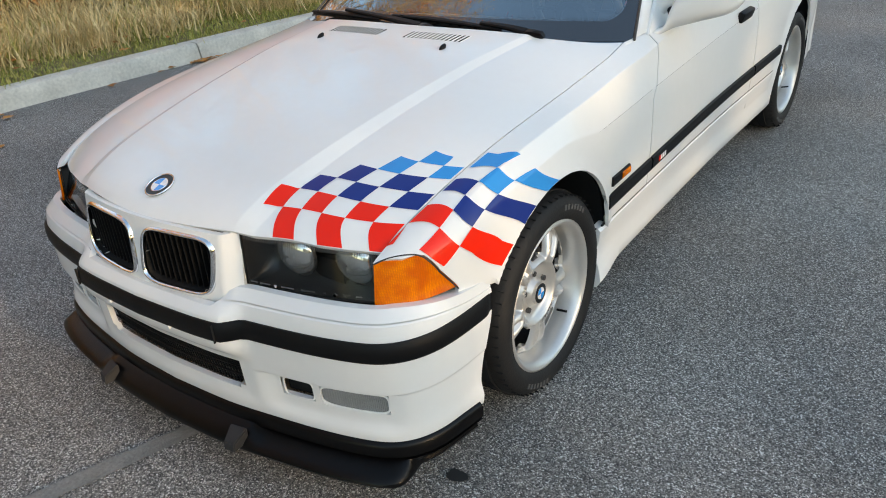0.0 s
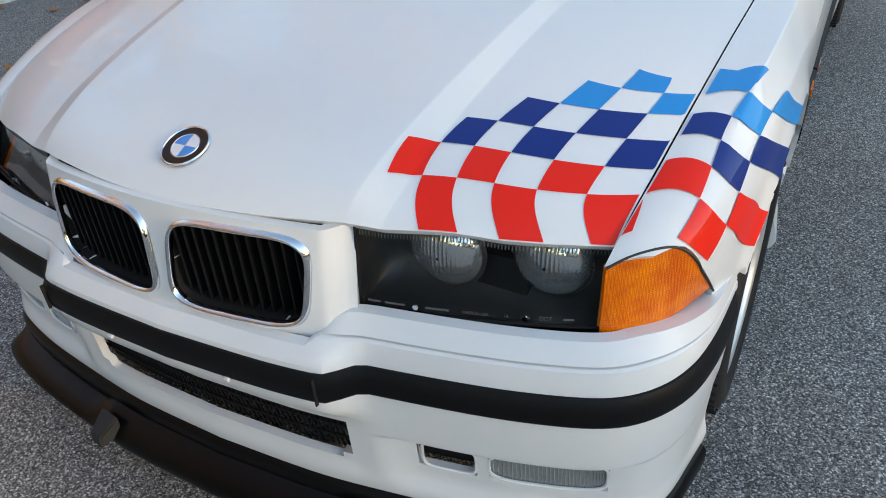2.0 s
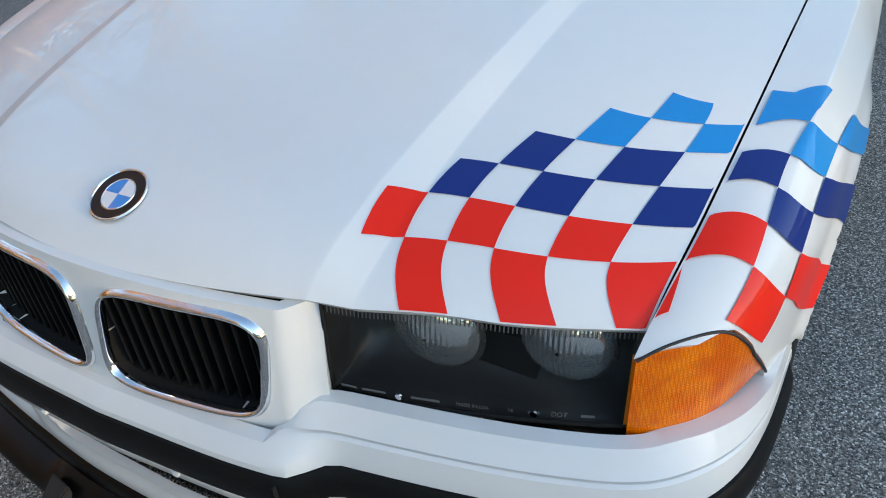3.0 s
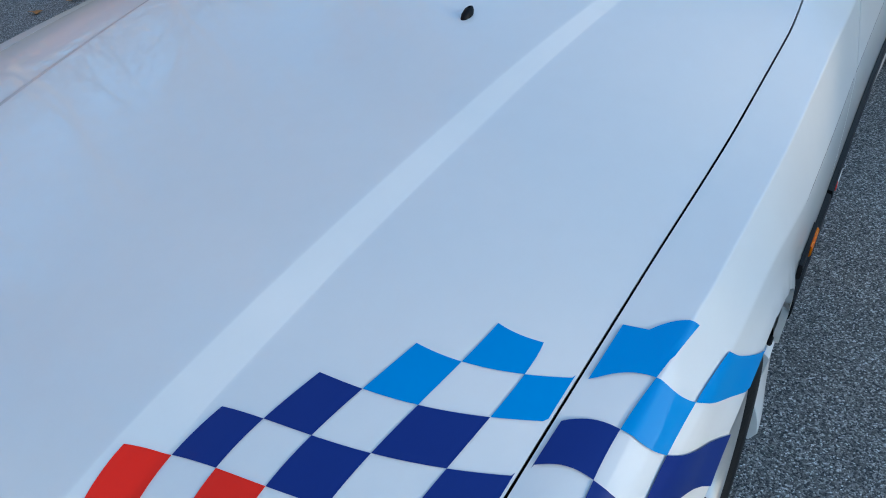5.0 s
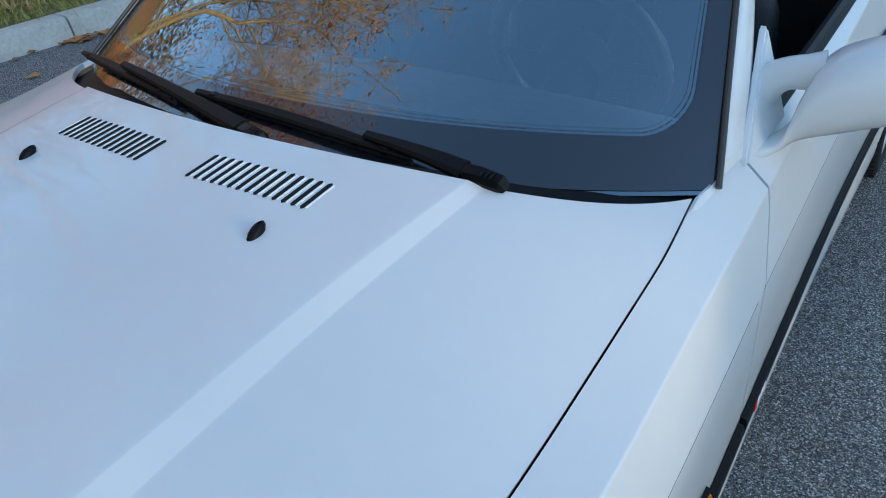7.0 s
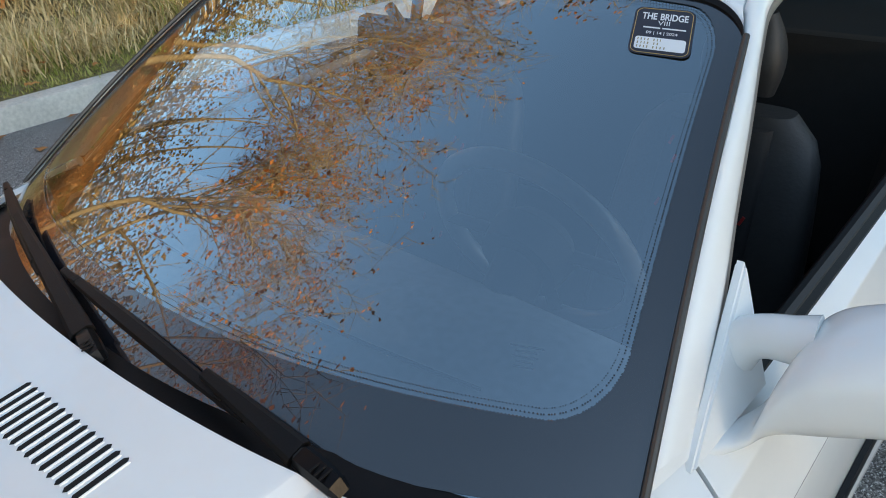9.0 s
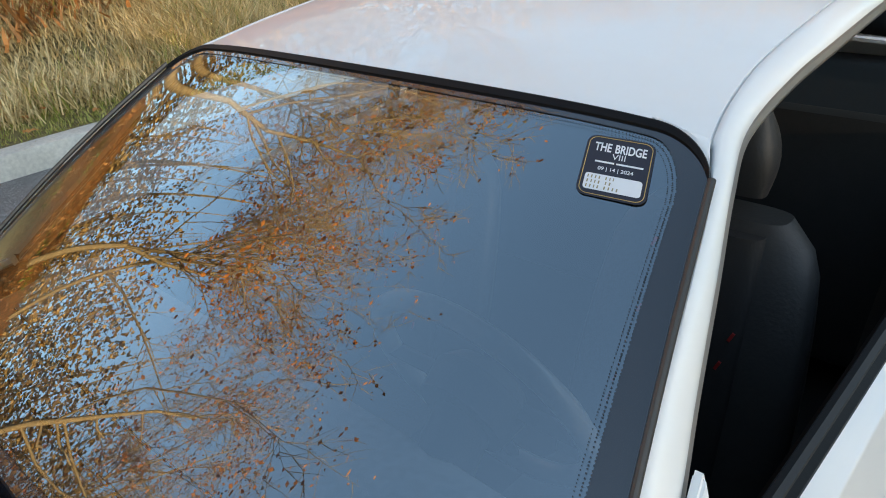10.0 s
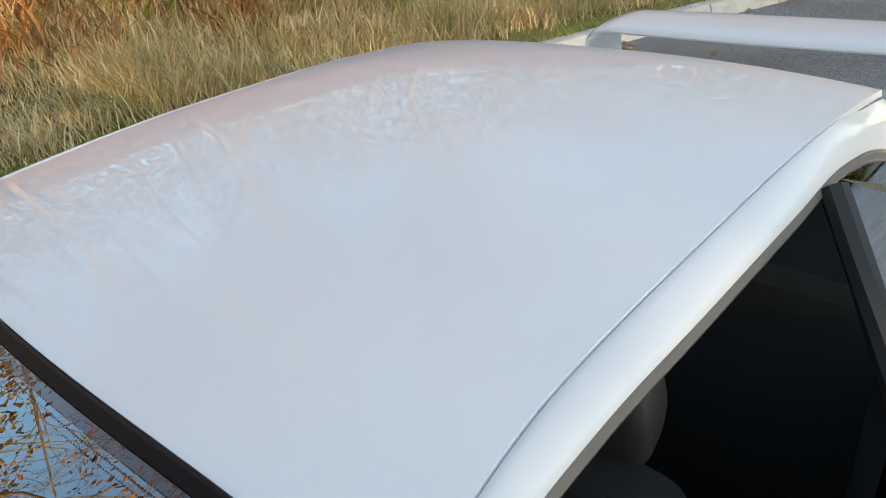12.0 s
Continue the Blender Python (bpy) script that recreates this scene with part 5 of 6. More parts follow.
def wheel(side, cy):
    """Five-spoke double alloy with its tyre, hub badge, nuts and valve; outer face away from the car."""
    def at(x, r, a):
        return (side * x, cy + r * math.cos(a), 0.315 + r * math.sin(a))
    n = 72
    turn = radians(54)
    # rim: dished well and lip
    prof = [(0.742, 0.2005), (0.752, 0.2015), (0.770, 0.2045), (0.790, 0.208), (0.804, 0.2125), (0.812, 0.2185), (0.816, 0.222), (0.8185, 0.228), (0.815, 0.2345), (0.807, 0.233), (0.80, 0.236)]
    bm = grid([[at(x, r, a) for x, r in prof] for a in np.linspace(0, 2 * math.pi, n, endpoint=False)], wrap_u=True)
    # hub disc and spokes: one sheet in polar steps, holes left out between the spokes
    def face_x(r, a):
        k = ((a - turn) / (2 * math.pi) * 5) % 1.0
        k = min(k, 1 - k) * 2          # 0 on a spoke, 1 between
        dish = soft(r, (0.0, 0.036, 0.044, 0.070, 0.086, 0.094, 0.103, 0.135, 0.180, 0.2015), (0.770, 0.770, 0.752, 0.748, 0.757, 0.772, 0.775, 0.772, 0.762, 0.745))
        groove = 0.012 * (1 - step(k, 0.06, 0.13)) * step(r, 0.112, 0.126)
        bulge = 0.006 * math.exp(-(((k - 0.22) / 0.10) ** 2)) * step(r, 0.10, 0.125)
        return dish + bulge - groove - 0.022 * step(k, 0.34, 0.46) * step(r, 0.10, 0.118) * (1 - step(r, 0.188, 0.2)), k
    rs = np.r_[np.linspace(0.034, 0.10, 12), np.linspace(0.106, 0.2015, 20)]
    na = 260
    V = [[bm.verts.new(at(face_x(r, a)[0], r, a)) for r in rs] for a in np.linspace(0, 2 * math.pi, na, endpoint=False)]
    for i in range(na):
        a = 2 * math.pi * (i + 0.5) / na
        for j in range(len(rs) - 1):
            r = (rs[j] + rs[j + 1]) / 2
            k = face_x(r, a)[1]
            half = 0.43 + 0.30 * step(r, 0.178, 0.196) + 0.4 * (1 - step(r, 0.110, 0.124))
            if 0.110 < r < 0.196 and k > half:
                continue
            if 0.140 < r < 0.184 and k < 0.055:
                continue
            bm.faces.new((V[i][j], V[(i + 1) % na][j], V[(i + 1) % na][j + 1], V[i][j + 1]))
    for v in [v for v in bm.verts if not v.link_faces]:
        bm.verts.remove(v)
    bmesh.ops.recalc_face_normals(bm, faces=bm.faces[:])
    w = part("wheel", bm, ALLOY, CAR, "silver five-spoke alloy wheel", thick=0.012)
    # inner rim drawn in dark grey, apart from the alloy lip
    part("rim_barrel", grid([[at(x, r, a) for x, r in ((0.60, 0.196), (0.66, 0.194), (0.742, 0.199))] for a in np.linspace(0, 2 * math.pi, n, endpoint=False)], wrap_u=True), HOUSING, w, "dark grey inner rim")
    # raised letters round the hub disc as plain bars
    for a0 in (-1.45, 1.9):
        for k in range(10):
            a = a0 + 0.105 * k
            part("hub_mark", box(at(0.777, 0.104, a), (0.0016, 0.0075, 0.011), Matrix.Rotation(a - math.pi / 2, 3, "X")), ALLOY, w, smooth=False)
    # tyre
    prof = [(0.625, 0.222), (0.612, 0.25), (0.612, 0.285), (0.63, 0.308), (0.66, 0.3145), (0.72, 0.315), (0.78, 0.3135), (0.806, 0.306), (0.822, 0.292), (0.829, 0.270), (0.826, 0.248), (0.815, 0.236), (0.806, 0.228)]
    bm = grid([[at(x, r, a) for x, r in prof] for a in np.linspace(0, 2 * math.pi, 80, endpoint=False)], wrap_u=True)
    bmesh.ops.recalc_face_normals(bm, faces=bm.faces[:])
    t = part("tyre", bm, TYRE, w, "black low-profile tyre", sharp=60)
    # tread grooves and shoulder blocks: near-black rings and bars paint their shade
    for x in (0.665, 0.70, 0.74, 0.775):
        part("tread_groove", tube([at(x, 0.3142, a) for a in np.linspace(0, 2 * math.pi, 64, endpoint=False)], 0.0035, 5, closed=True), GAP_AND_SHADE, w)
    for k in range(60):
        a = 2 * math.pi * k / 60
        part("tread_sipe", box(at(0.803, 0.3058, a), (0.030, 0.0022, 0.005), Matrix.Rotation(a - math.pi / 2, 3, "X")), GAP_AND_SHADE, w, smooth=False)
    # raised sidewall writing as plain bars
    for a0 in (0.9, 4.05):
        for k in range(7):
            a = a0 + 0.075 * k
            bm = bmesh.new()
            add_box(bm, at(0.8275, 0.274, a), (0.003, 0.012, 0.016), Matrix.Rotation(a - math.pi / 2, 3, "X"))
            part("sidewall_mark", bm, TYRE_TEXT, w, smooth=False)
    # hub: badge, nuts, valve, brake disc
    roundel_at = lambda u, v, d: (side * (0.776 + d), cy - side * u, 0.315 + v)
    part("hub_cap", plate([(0.036 * math.cos(b), 0.036 * math.sin(b)) for b in np.linspace(0, 2 * math.pi, 24, endpoint=False)], lambda u, v, d: (side * (0.764 + d), cy + u, 0.315 + v), 0.012), ALLOY, w, smooth=False)
    for r, mat, d in ((0.031, BLACK_EN, 0.0), (0.019, WHITE_EN, 0.001)):
        part("hub_badge", plate([(r * math.cos(b), r * math.sin(b)) for b in np.linspace(0, 2 * math.pi, 24, endpoint=False)], lambda u, v, e: roundel_at(u, v, d + e), 0.001), mat, w, smooth=False)
    for q in (0, 2):
        o = [(0, 0)] + [(0.019 * math.cos(b), 0.019 * math.sin(b)) for b in np.linspace(q * math.pi / 2, (q + 1) * math.pi / 2, 8)]
        part("hub_badge", plate(o, lambda u, v, e: roundel_at(u, v, 0.002 + e), 0.0008), BLUE_EN, w, smooth=False)
    for k in range(5):
        a = turn + 2 * math.pi * (k + 0.5) / 5
        p = at(0.748, 0.060, a)
        part("wheel_bolt", tube([p, (p[0] + side * 0.012, p[1], p[2])], 0.0085, 6), HOUSING, w, smooth=False)
    p, q = at(0.762, 0.190, -0.80), at(0.800, 0.176, -0.80)
    part("valve", tube([p, q], 0.004, 6), TRIM, w)
    bm = grid([[at(x, r, a) for x, r in ((0.70, 0.06), (0.705, 0.15), (0.69, 0.15))] for a in np.linspace(0, 2 * math.pi, 40, endpoint=False)], wrap_u=True)
    part("brake_disc", bm, material("brake_steel", (0.25, 0.25, 0.25), 0.4, 0.9), w)
    # near-black disc paints the shade behind the spokes
    bm = grid([[at(x, r, a) for x, r in ((0.63, 0.205), (0.63, 0.02))] for a in np.linspace(0, 2 * math.pi, 40, endpoint=False)], wrap_u=True)
    part("wheel_shade", bm, GAP_AND_SHADE, w)


def windscreen():
    def top_v(s):
        a = max(abs(s) - 0.86, 0) / 0.14
        return 1.0 - 0.105 * (1 - math.sqrt(max(1 - a * a, 0)))
    rows = [[screen(s, v) for v in np.linspace(-0.04, top_v(s) - 0.004, 30)] for s in np.r_[np.linspace(-1, -0.86, 10), np.linspace(-0.82, 0.82, 40), np.linspace(0.86, 1, 10)]]
    g = part("windscreen", grid(rows, MID), GLASS, CAR, "curved windscreen mirroring sky and autumn trees")
    g.visible_shadow = False
    # dark band printed along the edge of the glass
    def ring(m, r, n=40):
        out = []
        L, Rt, B, T = -1 + m[0], 1 - m[0], m[1], 1 - m[2]
        for cx, cy, a0 in ((Rt - r, T - 1.4 * r, 0), (L + r, T - 1.4 * r, 90), (L + r, B + 1.4 * r, 180), (Rt - r, B + 1.4 * r, 270)):
            for k in range(n):
                a = radians(a0 + 90 * k / (n - 1))
                out.append((cx + r * math.cos(a), cy + 1.4 * r * math.sin(a)))
        # corners, and the straight runs between them in even steps
        full = []
        for c in range(4):
            p, q = out[c * n + n - 1], out[(c + 1) * n % (4 * n)]
            full += out[c * n : c * n + n] + [(p[0] + (q[0] - p[0]) * f, p[1] + (q[1] - p[1]) * f) for f in np.linspace(0, 1, 42)[1:-1]]
        return full
    a, b = ring((0.002, -0.03, 0.0), 0.02), ring((0.055, 0.095, 0.030), 0.09)
    rows = []
    for (s0, v0), (s1, v1) in zip(a, b):
        v0 = min(v0, top_v(s0) - 0.006)
        row = []
        for f in np.linspace(0, 1, 5):
            p = screen(s0 + (s1 - s0) * f, v0 + (v1 - v0) * f)
            row.append((p[0], p[1] - 0.0008, p[2] + 0.0014))
        rows.append(row)
    part("frit_band", grid(rows, MID, wrap_u=True), FRIT, g, "black printed edge of the glass")
    # dotted fade inside the band
    bm = bmesh.new()
    c = ring((0.063, 0.104, 0.038), 0.087)
    d = ring((0.071, 0.113, 0.046), 0.084)
    for layer, rad in ((b, 0.0016), (c, 0.0012), (d, 0.0008)):
        pts = [Vector((p[0], p[1] - 0.0007, p[2] + 0.0012)) for p in (screen(s, v) for s, v in layer)]
        acc = 0.0
        for p, q in zip(pts, pts[1:] + pts[:1]):
            L = (q - p).length
            acc += L
            k = int(acc / 0.0042)
            acc -= k * 0.0042
            for i in range(k):
                o = p.lerp(q, (i + 0.5) / k)
                vs = [bm.verts.new(o + Vector((rad * math.cos(w), rad * 0.8 * math.sin(w), rad * 0.45 * math.sin(w)))) for w in (0, 1.05, 2.1, 3.15, 4.2, 5.25)]
                bm.faces.new(vs)
    part("frit_dots", bm, FRIT, g, smooth=False)
    return g


def glass_place(s0, v0, turn=0.0, lift=0.0012):
    """Lays (u to the car's left, v up the glass) on the windscreen round a point."""
    e = 0.004
    o = Vector(screen(s0, v0))
    a, b = (Vector(screen(s0 + e, v0)) - o).normalized(), (Vector(screen(s0, v0 + e)) - o).normalized()
    n = a.cross(b).normalized()
    b = n.cross(a)
    c, s = math.cos(turn), math.sin(turn)
    a, b = a * c + b * s, b * c - a * s
    return lambda u, v, d: tuple(o + a * u + b * v + n * (lift + d))


def words(text, size, place, mat, parent, name="lettering", at=(0, 0), squeeze=1.0, bold=0.0):
    """Flat lettering with the built-in font, laid by place(u, v, d)."""
    cu = bpy.data.curves.new(name, "FONT")
    cu.body, cu.size, cu.align_x, cu.align_y, cu.offset = text, size, "CENTER", "CENTER", bold
    tmp = new(name, cu)
    me = tmp.to_mesh().copy()
    bpy.data.objects.remove(tmp)
    bm = bmesh.new()
    bm.from_mesh(me)
    bpy.data.meshes.remove(me)
    for v in bm.verts:
        v.co = place(v.co.x * squeeze + at[0], v.co.y + at[1], 0.0002)
    return part(name, bm, mat, parent, smooth=False)


def cowl():
    rows = []
    for s in np.linspace(-1, 1, 49):
        x = 0.70 * s
        y0, y1 = hood_rear(abs(x)) - 0.015, screen(s, 0.02)[1] + 0.015
        z0, z1 = hood_z(x, hood_rear(abs(x))) - 0.022, screen(s, 0.02)[2] - 0.004
        rows.append([(x, y0 + (y1 - y0) * f, z0 + (z1 - z0) * f - 0.006 * math.sin(math.pi * f)) for f in np.linspace(0, 1, 6)])
    part("cowl", grid(rows, MID), TRIM, CAR, "black plastic cowl below the windscreen")


def bar(pts, widths, heights, up=Vector((0, -0.3, 0.95))):
    """A flat bar with chamfered edges along points."""
    pts = [Vector(p) for p in pts]
    rows = []
    for i, p in enumerate(pts):
        d = (pts[min(i + 1, len(pts) - 1)] - pts[max(i - 1, 0)]).normalized()
        s = d.cross(up).normalized()
        n = s.cross(d)
        w, h = widths[i] / 2, heights[i] / 2
        rows.append([p + s * (a * w) + n * (c * h) for a, c in ((1, -1), (1, 0.2), (0.62, 1), (-0.62, 1), (-1, 0.2), (-1, -1))])
    bm = grid(rows, wrap_v=True)
    bm.verts.ensure_lookup_table()
    bm.faces.new(bm.verts[:6]), bm.faces.new(bm.verts[-6:])
    bmesh.ops.recalc_face_normals(bm, faces=bm.faces[:])
    return bm


def wiper(pivot, elbow, tip0, tip1, label):
    """A broad flat arm from its angular cap to the blade, and the blade with its clips."""
    up = Vector((0, -0.3, 0.95))
    P, E = Vector(pivot), Vector(elbow)
    d = (E - P).normalized()
    rows = smooth_curve([P + d * 0.045 + up * 0.008, P.lerp(E, 0.4) + up * 0.013, P.lerp(E, 0.7) + up * 0.014, E + up * 0.012], 16)
    ks = np.linspace(0, 1, 16)
    arm = part("wiper", bar(rows, [0.034 - 0.018 * k for k in ks], [0.014 - 0.006 * k for k in ks]), TRIM, CAR, label, sharp=25)
    part("pivot_cap", bar([P - d * 0.022 - up * 0.004, P - d * 0.016 + up * 0.004, P + d * 0.02 + up * 0.006, P + d * 0.042 + up * 0.006], [0.020, 0.026, 0.029, 0.028], [0.012, 0.020, 0.020, 0.014]), LIPM, arm, sharp=25)
    for f in (-0.006, 0.002, 0.010):
        part("cap_rib", box(P + d * f + up * 0.0165, (0.0025, 0.020, 0.002), bevel=0.0008), TRIM, arm, smooth=False)
    part("arm_hinge", bar([P + d * 0.040 + up * 0.006, P + d * 0.050 + up * 0.007], [0.020, 0.020], [0.012, 0.012]), SEAL_AND_SHADE, arm, smooth=False)
    a, b = Vector(tip0), Vector(tip1)
    fs = np.linspace(0, 1, 14)
    part("blade_rubber", bar([a.lerp(b, f) for f in fs], [0.006] * 14, [0.012] * 14), SEAL_AND_SHADE, arm, smooth=False)
    part("blade_frame", bar([a.lerp(b, f) + up * (0.010 + 0.006 * math.sin(math.pi * f)) for f in fs], [0.009 + 0.014 * math.sin(math.pi * (0.06 + 0.88 * f)) for f in fs], [0.005 + 0.004 * math.sin(math.pi * f) for f in fs]), TRIM, arm, sharp=25)
    rot = Vector((1, 0, 0)).rotation_difference((b - a).normalized()).to_matrix()
    for f in (0.10, 0.22, 0.36, 0.44, 0.56, 0.64, 0.78, 0.90):
        part("blade_clip", box(a.lerp(b, f) + up * 0.009, (0.014, 0.015, 0.013), rot, 0.002), TRIM, arm, smooth=False)


def mirror(side):
    """Door mirror: one smooth shell that narrows into its lower arm, an upper arm and a triangular foot."""
    def X(p):
        return (side * p[0], p[1], p[2])
    xs = (0.738, 0.758, 0.774, 0.786, 0.797, 0.812, 0.84, 0.90, 0.95, 0.98, 0.996, 1.004)
    top = (0.912, 0.915, 0.920, 0.935, 0.985, 1.022, 1.042, 1.056, 1.054, 1.040, 1.018, 1.000)
    low = (0.886, 0.890, 0.896, 0.902, 0.907, 0.911, 0.918, 0.934, 0.947, 0.962, 0.980, 0.992)
    fro = (1.560, 1.575, 1.592, 1.600, 1.604, 1.608, 1.614, 1.632, 1.656, 1.684, 1.710, 1.735)
    rear = (1.602, 1.632, 1.668, 1.700, 1.728, 1.745, 1.757, 1.772, 1.776, 1.772, 1.765, 1.755)
    rows = []
    for x in np.r_[np.linspace(0.738, 0.782, 9), np.linspace(0.786, 0.84, 18), np.linspace(0.85, 0.97, 14), np.linspace(0.974, 1.004, 9)]:
        zt, zb, y0, y1 = (soft(x, xs, q) for q in (top, low, fro, rear))
        row = []
        for w in np.linspace(0, 2 * math.pi, 30, endpoint=False):
            c, s = math.cos(w), math.sin(w)
            e = 0.75 if c < 0 else 0.35
            row.append(X((x, (y0 + (y1 - y0) * 0.62) + (y1 - y0) * (0.62 if c < 0 else 0.38) * math.copysign(abs(c) ** e, c), (zt + zb) / 2 + (zt - zb) / 2 * math.copysign(abs(s) ** 0.8, s))))
        rows.append(row)
    bm = grid(rows, wrap_v=True)
    bm.verts.ensure_lookup_table()
    bm.faces.new(bm.verts[-30:])
    bmesh.ops.recalc_face_normals(bm, faces=bm.faces[:])
    shell = part("door_mirror", bm, PAINT, CAR, "white aerodynamic door mirror on two arms", sharp=60)
    foot = [(0.752, 1.535, 0.905), (0.764, 1.70, 0.922), (0.706, 1.745, 1.050)]
    bm = bmesh.new()
    a = [bm.verts.new(X((p[0] + 0.006, p[1], p[2]))) for p in foot]
    b = [bm.verts.new(X((p[0] - 0.008, p[1], p[2]))) for p in foot]
    bm.faces.new(a), bm.faces.new(b[::-1])
    for i in range(3):
        bm.faces.new((a[i - 1], b[i - 1], b[i], a[i]))
    bmesh.ops.recalc_face_normals(bm, faces=bm.faces[:])
    bmesh.ops.bevel(bm, geom=bm.edges[:], offset=0.003, segments=2, affect="EDGES")
    part("mirror_foot", bm, PAINT, shell)
    part("mirror_arm", tube([X(p) for p in smooth_curve([(0.728, 1.690, 0.965), (0.745, 1.690, 0.986), (0.770, 1.690, 0.999), (0.815, 1.695, 1.004)], 12)], [0.033, 0.031, 0.029, 0.0275, 0.0265, 0.026, 0.0255, 0.0255, 0.026, 0.027, 0.030, 0.033], 14), PAINT, shell)


def seat(x0):
    """A front seat: backrest with bolsters, cushion and headrest."""
    def slab(name, pts, w, t, mat, parent, label="", edge=0.35):
        rows = []
        for c, wk, tk in pts:
            c = Vector(c)
            rows.append([(x0 + wk * math.copysign(abs(math.cos(a)) ** 0.5, math.cos(a)), c.y + tk * math.copysign(abs(math.sin(a)) ** 0.6, math.sin(a)), c.z) for a in np.linspace(0, 2 * math.pi, 28, endpoint=False)])
        bm = grid(rows, wrap_v=True)
        bm.verts.ensure_lookup_table()
        bm.faces.new(bm.verts[:28]), bm.faces.new(bm.verts[-28:])
        bmesh.ops.recalc_face_normals(bm, faces=bm.faces[:])
        return part(name, bm, mat, parent, label)
    back = slab("front_seat", [((0, 2.30 + 0.22 * f, 0.36 + 0.57 * f), 0.235 - 0.05 * f ** 3 - 0.10 * max(f - 0.9, 0) * 5, 0.06 - 0.02 * f) for f in np.linspace(0, 1, 14)], 0, 0, LEATHER, CAR, "black and grey bucket seat with headrest")
    slab("seat_insert", [((0, 2.255 + 0.22 * f, 0.38 + 0.53 * f), 0.13 - 0.02 * f, 0.03) for f in np.linspace(0, 1, 10)], 0, 0, SEATCLOTH, back)
    slab("seat_cushion", [((0, 2.06, 0.28 + 0.10 * f), 0.25 - 0.02 * f, 0.27) for f in (0, 0.5, 0.85, 1)], 0, 0, LEATHER, back)
    slab("headrest", [((0, 2.545 + 0.02 * f, 0.955 + 0.165 * f), 0.075 + 0.02 * math.sin(math.pi * f) - 0.02 * f, 0.020 + 0.022 * math.sin(math.pi * min(max(f, 0.02), 0.98))) for f in np.linspace(0, 1, 10)], 0, 0, LEATHER, back, "grey padded headrest")
    rnd = random.Random(int(x0 * 100) + 7)
    for k in range(16):
        f = rnd.uniform(0.25, 0.95)
        c = (x0 + rnd.uniform(-0.11, 0.11), 2.255 + 0.22 * f - 0.033, 0.38 + 0.53 * f)
        part("red_stitch", box(c, (0.006, 0.003, 0.022), Matrix.Rotation(radians(25), 3, "Y")), REDCLOTH, back, smooth=False)


def interior():
    rows = []
    for s in np.linspace(-1, 1, 33):
        x = 0.66 * s
        y0 = screen(s, 0.03)[1] + 0.02
        hood = 0.035 * math.exp(-(((x - 0.37) / 0.22) ** 2))
        rows.append([(x, y0 + (1.72 - y0) * f, 0.895 - 0.020 * s * s + (0.02 + hood) * math.sin(math.pi * min(f, 1)) * f) for f in np.linspace(0, 1, 14)] + [(x, 1.74, 0.85), (x, 1.75, 0.70), (x, 1.70, 0.45)])
    dash = part("dashboard", grid(rows, (0, 1.6, 0.6)), DASH, CAR, "dark textured dashboard")
    part("dash_vent", tube([(x, 1.40 + 0.12 * x * x, 0.916) for x in np.linspace(-0.5, 0.5, 24)], 0.004, 6), GAP_AND_SHADE, dash)
    part("dash_vent", tube([(x, 1.47 + 0.12 * x * x, 0.919) for x in np.linspace(-0.5, 0.5, 24)], 0.003, 6), GAP_AND_SHADE, dash)
    c, tilt = Vector((0.345, 1.83, 0.915)), radians(20)
    R = Matrix.Rotation(tilt, 3, "X")
    sw = part("steering_wheel", tube([c + R @ Vector((0.180 * math.cos(a), 0, 0.180 * math.sin(a))) for a in np.linspace(0, 2 * math.pi, 48, endpoint=False)], 0.0165, 10, closed=True), WHEEL_RIM, CAR, "black leather steering wheel")
    part("wheel_boss", tube([c + R @ Vector((0, -0.05, 0)), c + R @ Vector((0, 0.0, 0)), c + R @ Vector((0, 0.025, 0))], [0.07, 0.078, 0.06], 20), INTERIOR, sw)
    for a in (0.0, math.pi, -math.pi / 2):
        part("spoke", tube([c + R @ Vector((0.05 * math.cos(a), 0, 0.05 * math.sin(a))), c + R @ Vector((0.185 * math.cos(a), 0, 0.185 * math.sin(a)))], 0.016, 8, flat=0.5), INTERIOR, sw)
    part("steering_column", tube([c + R @ Vector((0, -0.03, 0)), (0.37, 1.62, 0.78)], 0.045, 12), INTERIOR, sw)
    for x in (0.37, -0.37):
        seat(x)
    # cabin tub: floor, rear bulkhead, door linings, headlining
    part("cabin_floor", box((0, 2.4, 0.27), (1.5, 2.0, 0.04)), INTERIOR, CAR, "dark cabin carpet", smooth=False)
    part("rear_bench", box((0, 3.10, 0.62), (1.25, 0.22, 0.62), Matrix.Rotation(radians(-18), 3, "X"), 0.05), SEATCLOTH, CAR, "dark rear bench")
    rows = [[(s * 0.66, y, 0.93 if y > 3.2 else 0.90) for y in (3.15, 3.4, 3.66)] for s in (-1, 0, 1)]
    part("parcel_shelf", grid(rows), INTERIOR, CAR)
    for side in (-1, 1):
        rows = [[(side * (0.735 - 0.03 * f), y, 0.90 - 0.62 * f) for f in (0, 0.3, 1)] for y in np.linspace(1.5, 3.3, 9)]
        part("door_lining", grid(rows), INTERIOR, CAR, "black door lining")
    rows = [[(u * (roof_x(y) - 0.02), y, roof_z(u * roof_x(y), y) - 0.035) for y in np.linspace(2.03, 3.12, 12)] for u in np.linspace(-1, 1, 15)]
    part("headlining", grid(rows), INTERIOR, CAR)
    # inside mirror on the screen
    bm = box((0.0, 1.93, 1.185), (0.23, 0.035, 0.065), Matrix.Rotation(radians(-12), 3, "X"), 0.015)
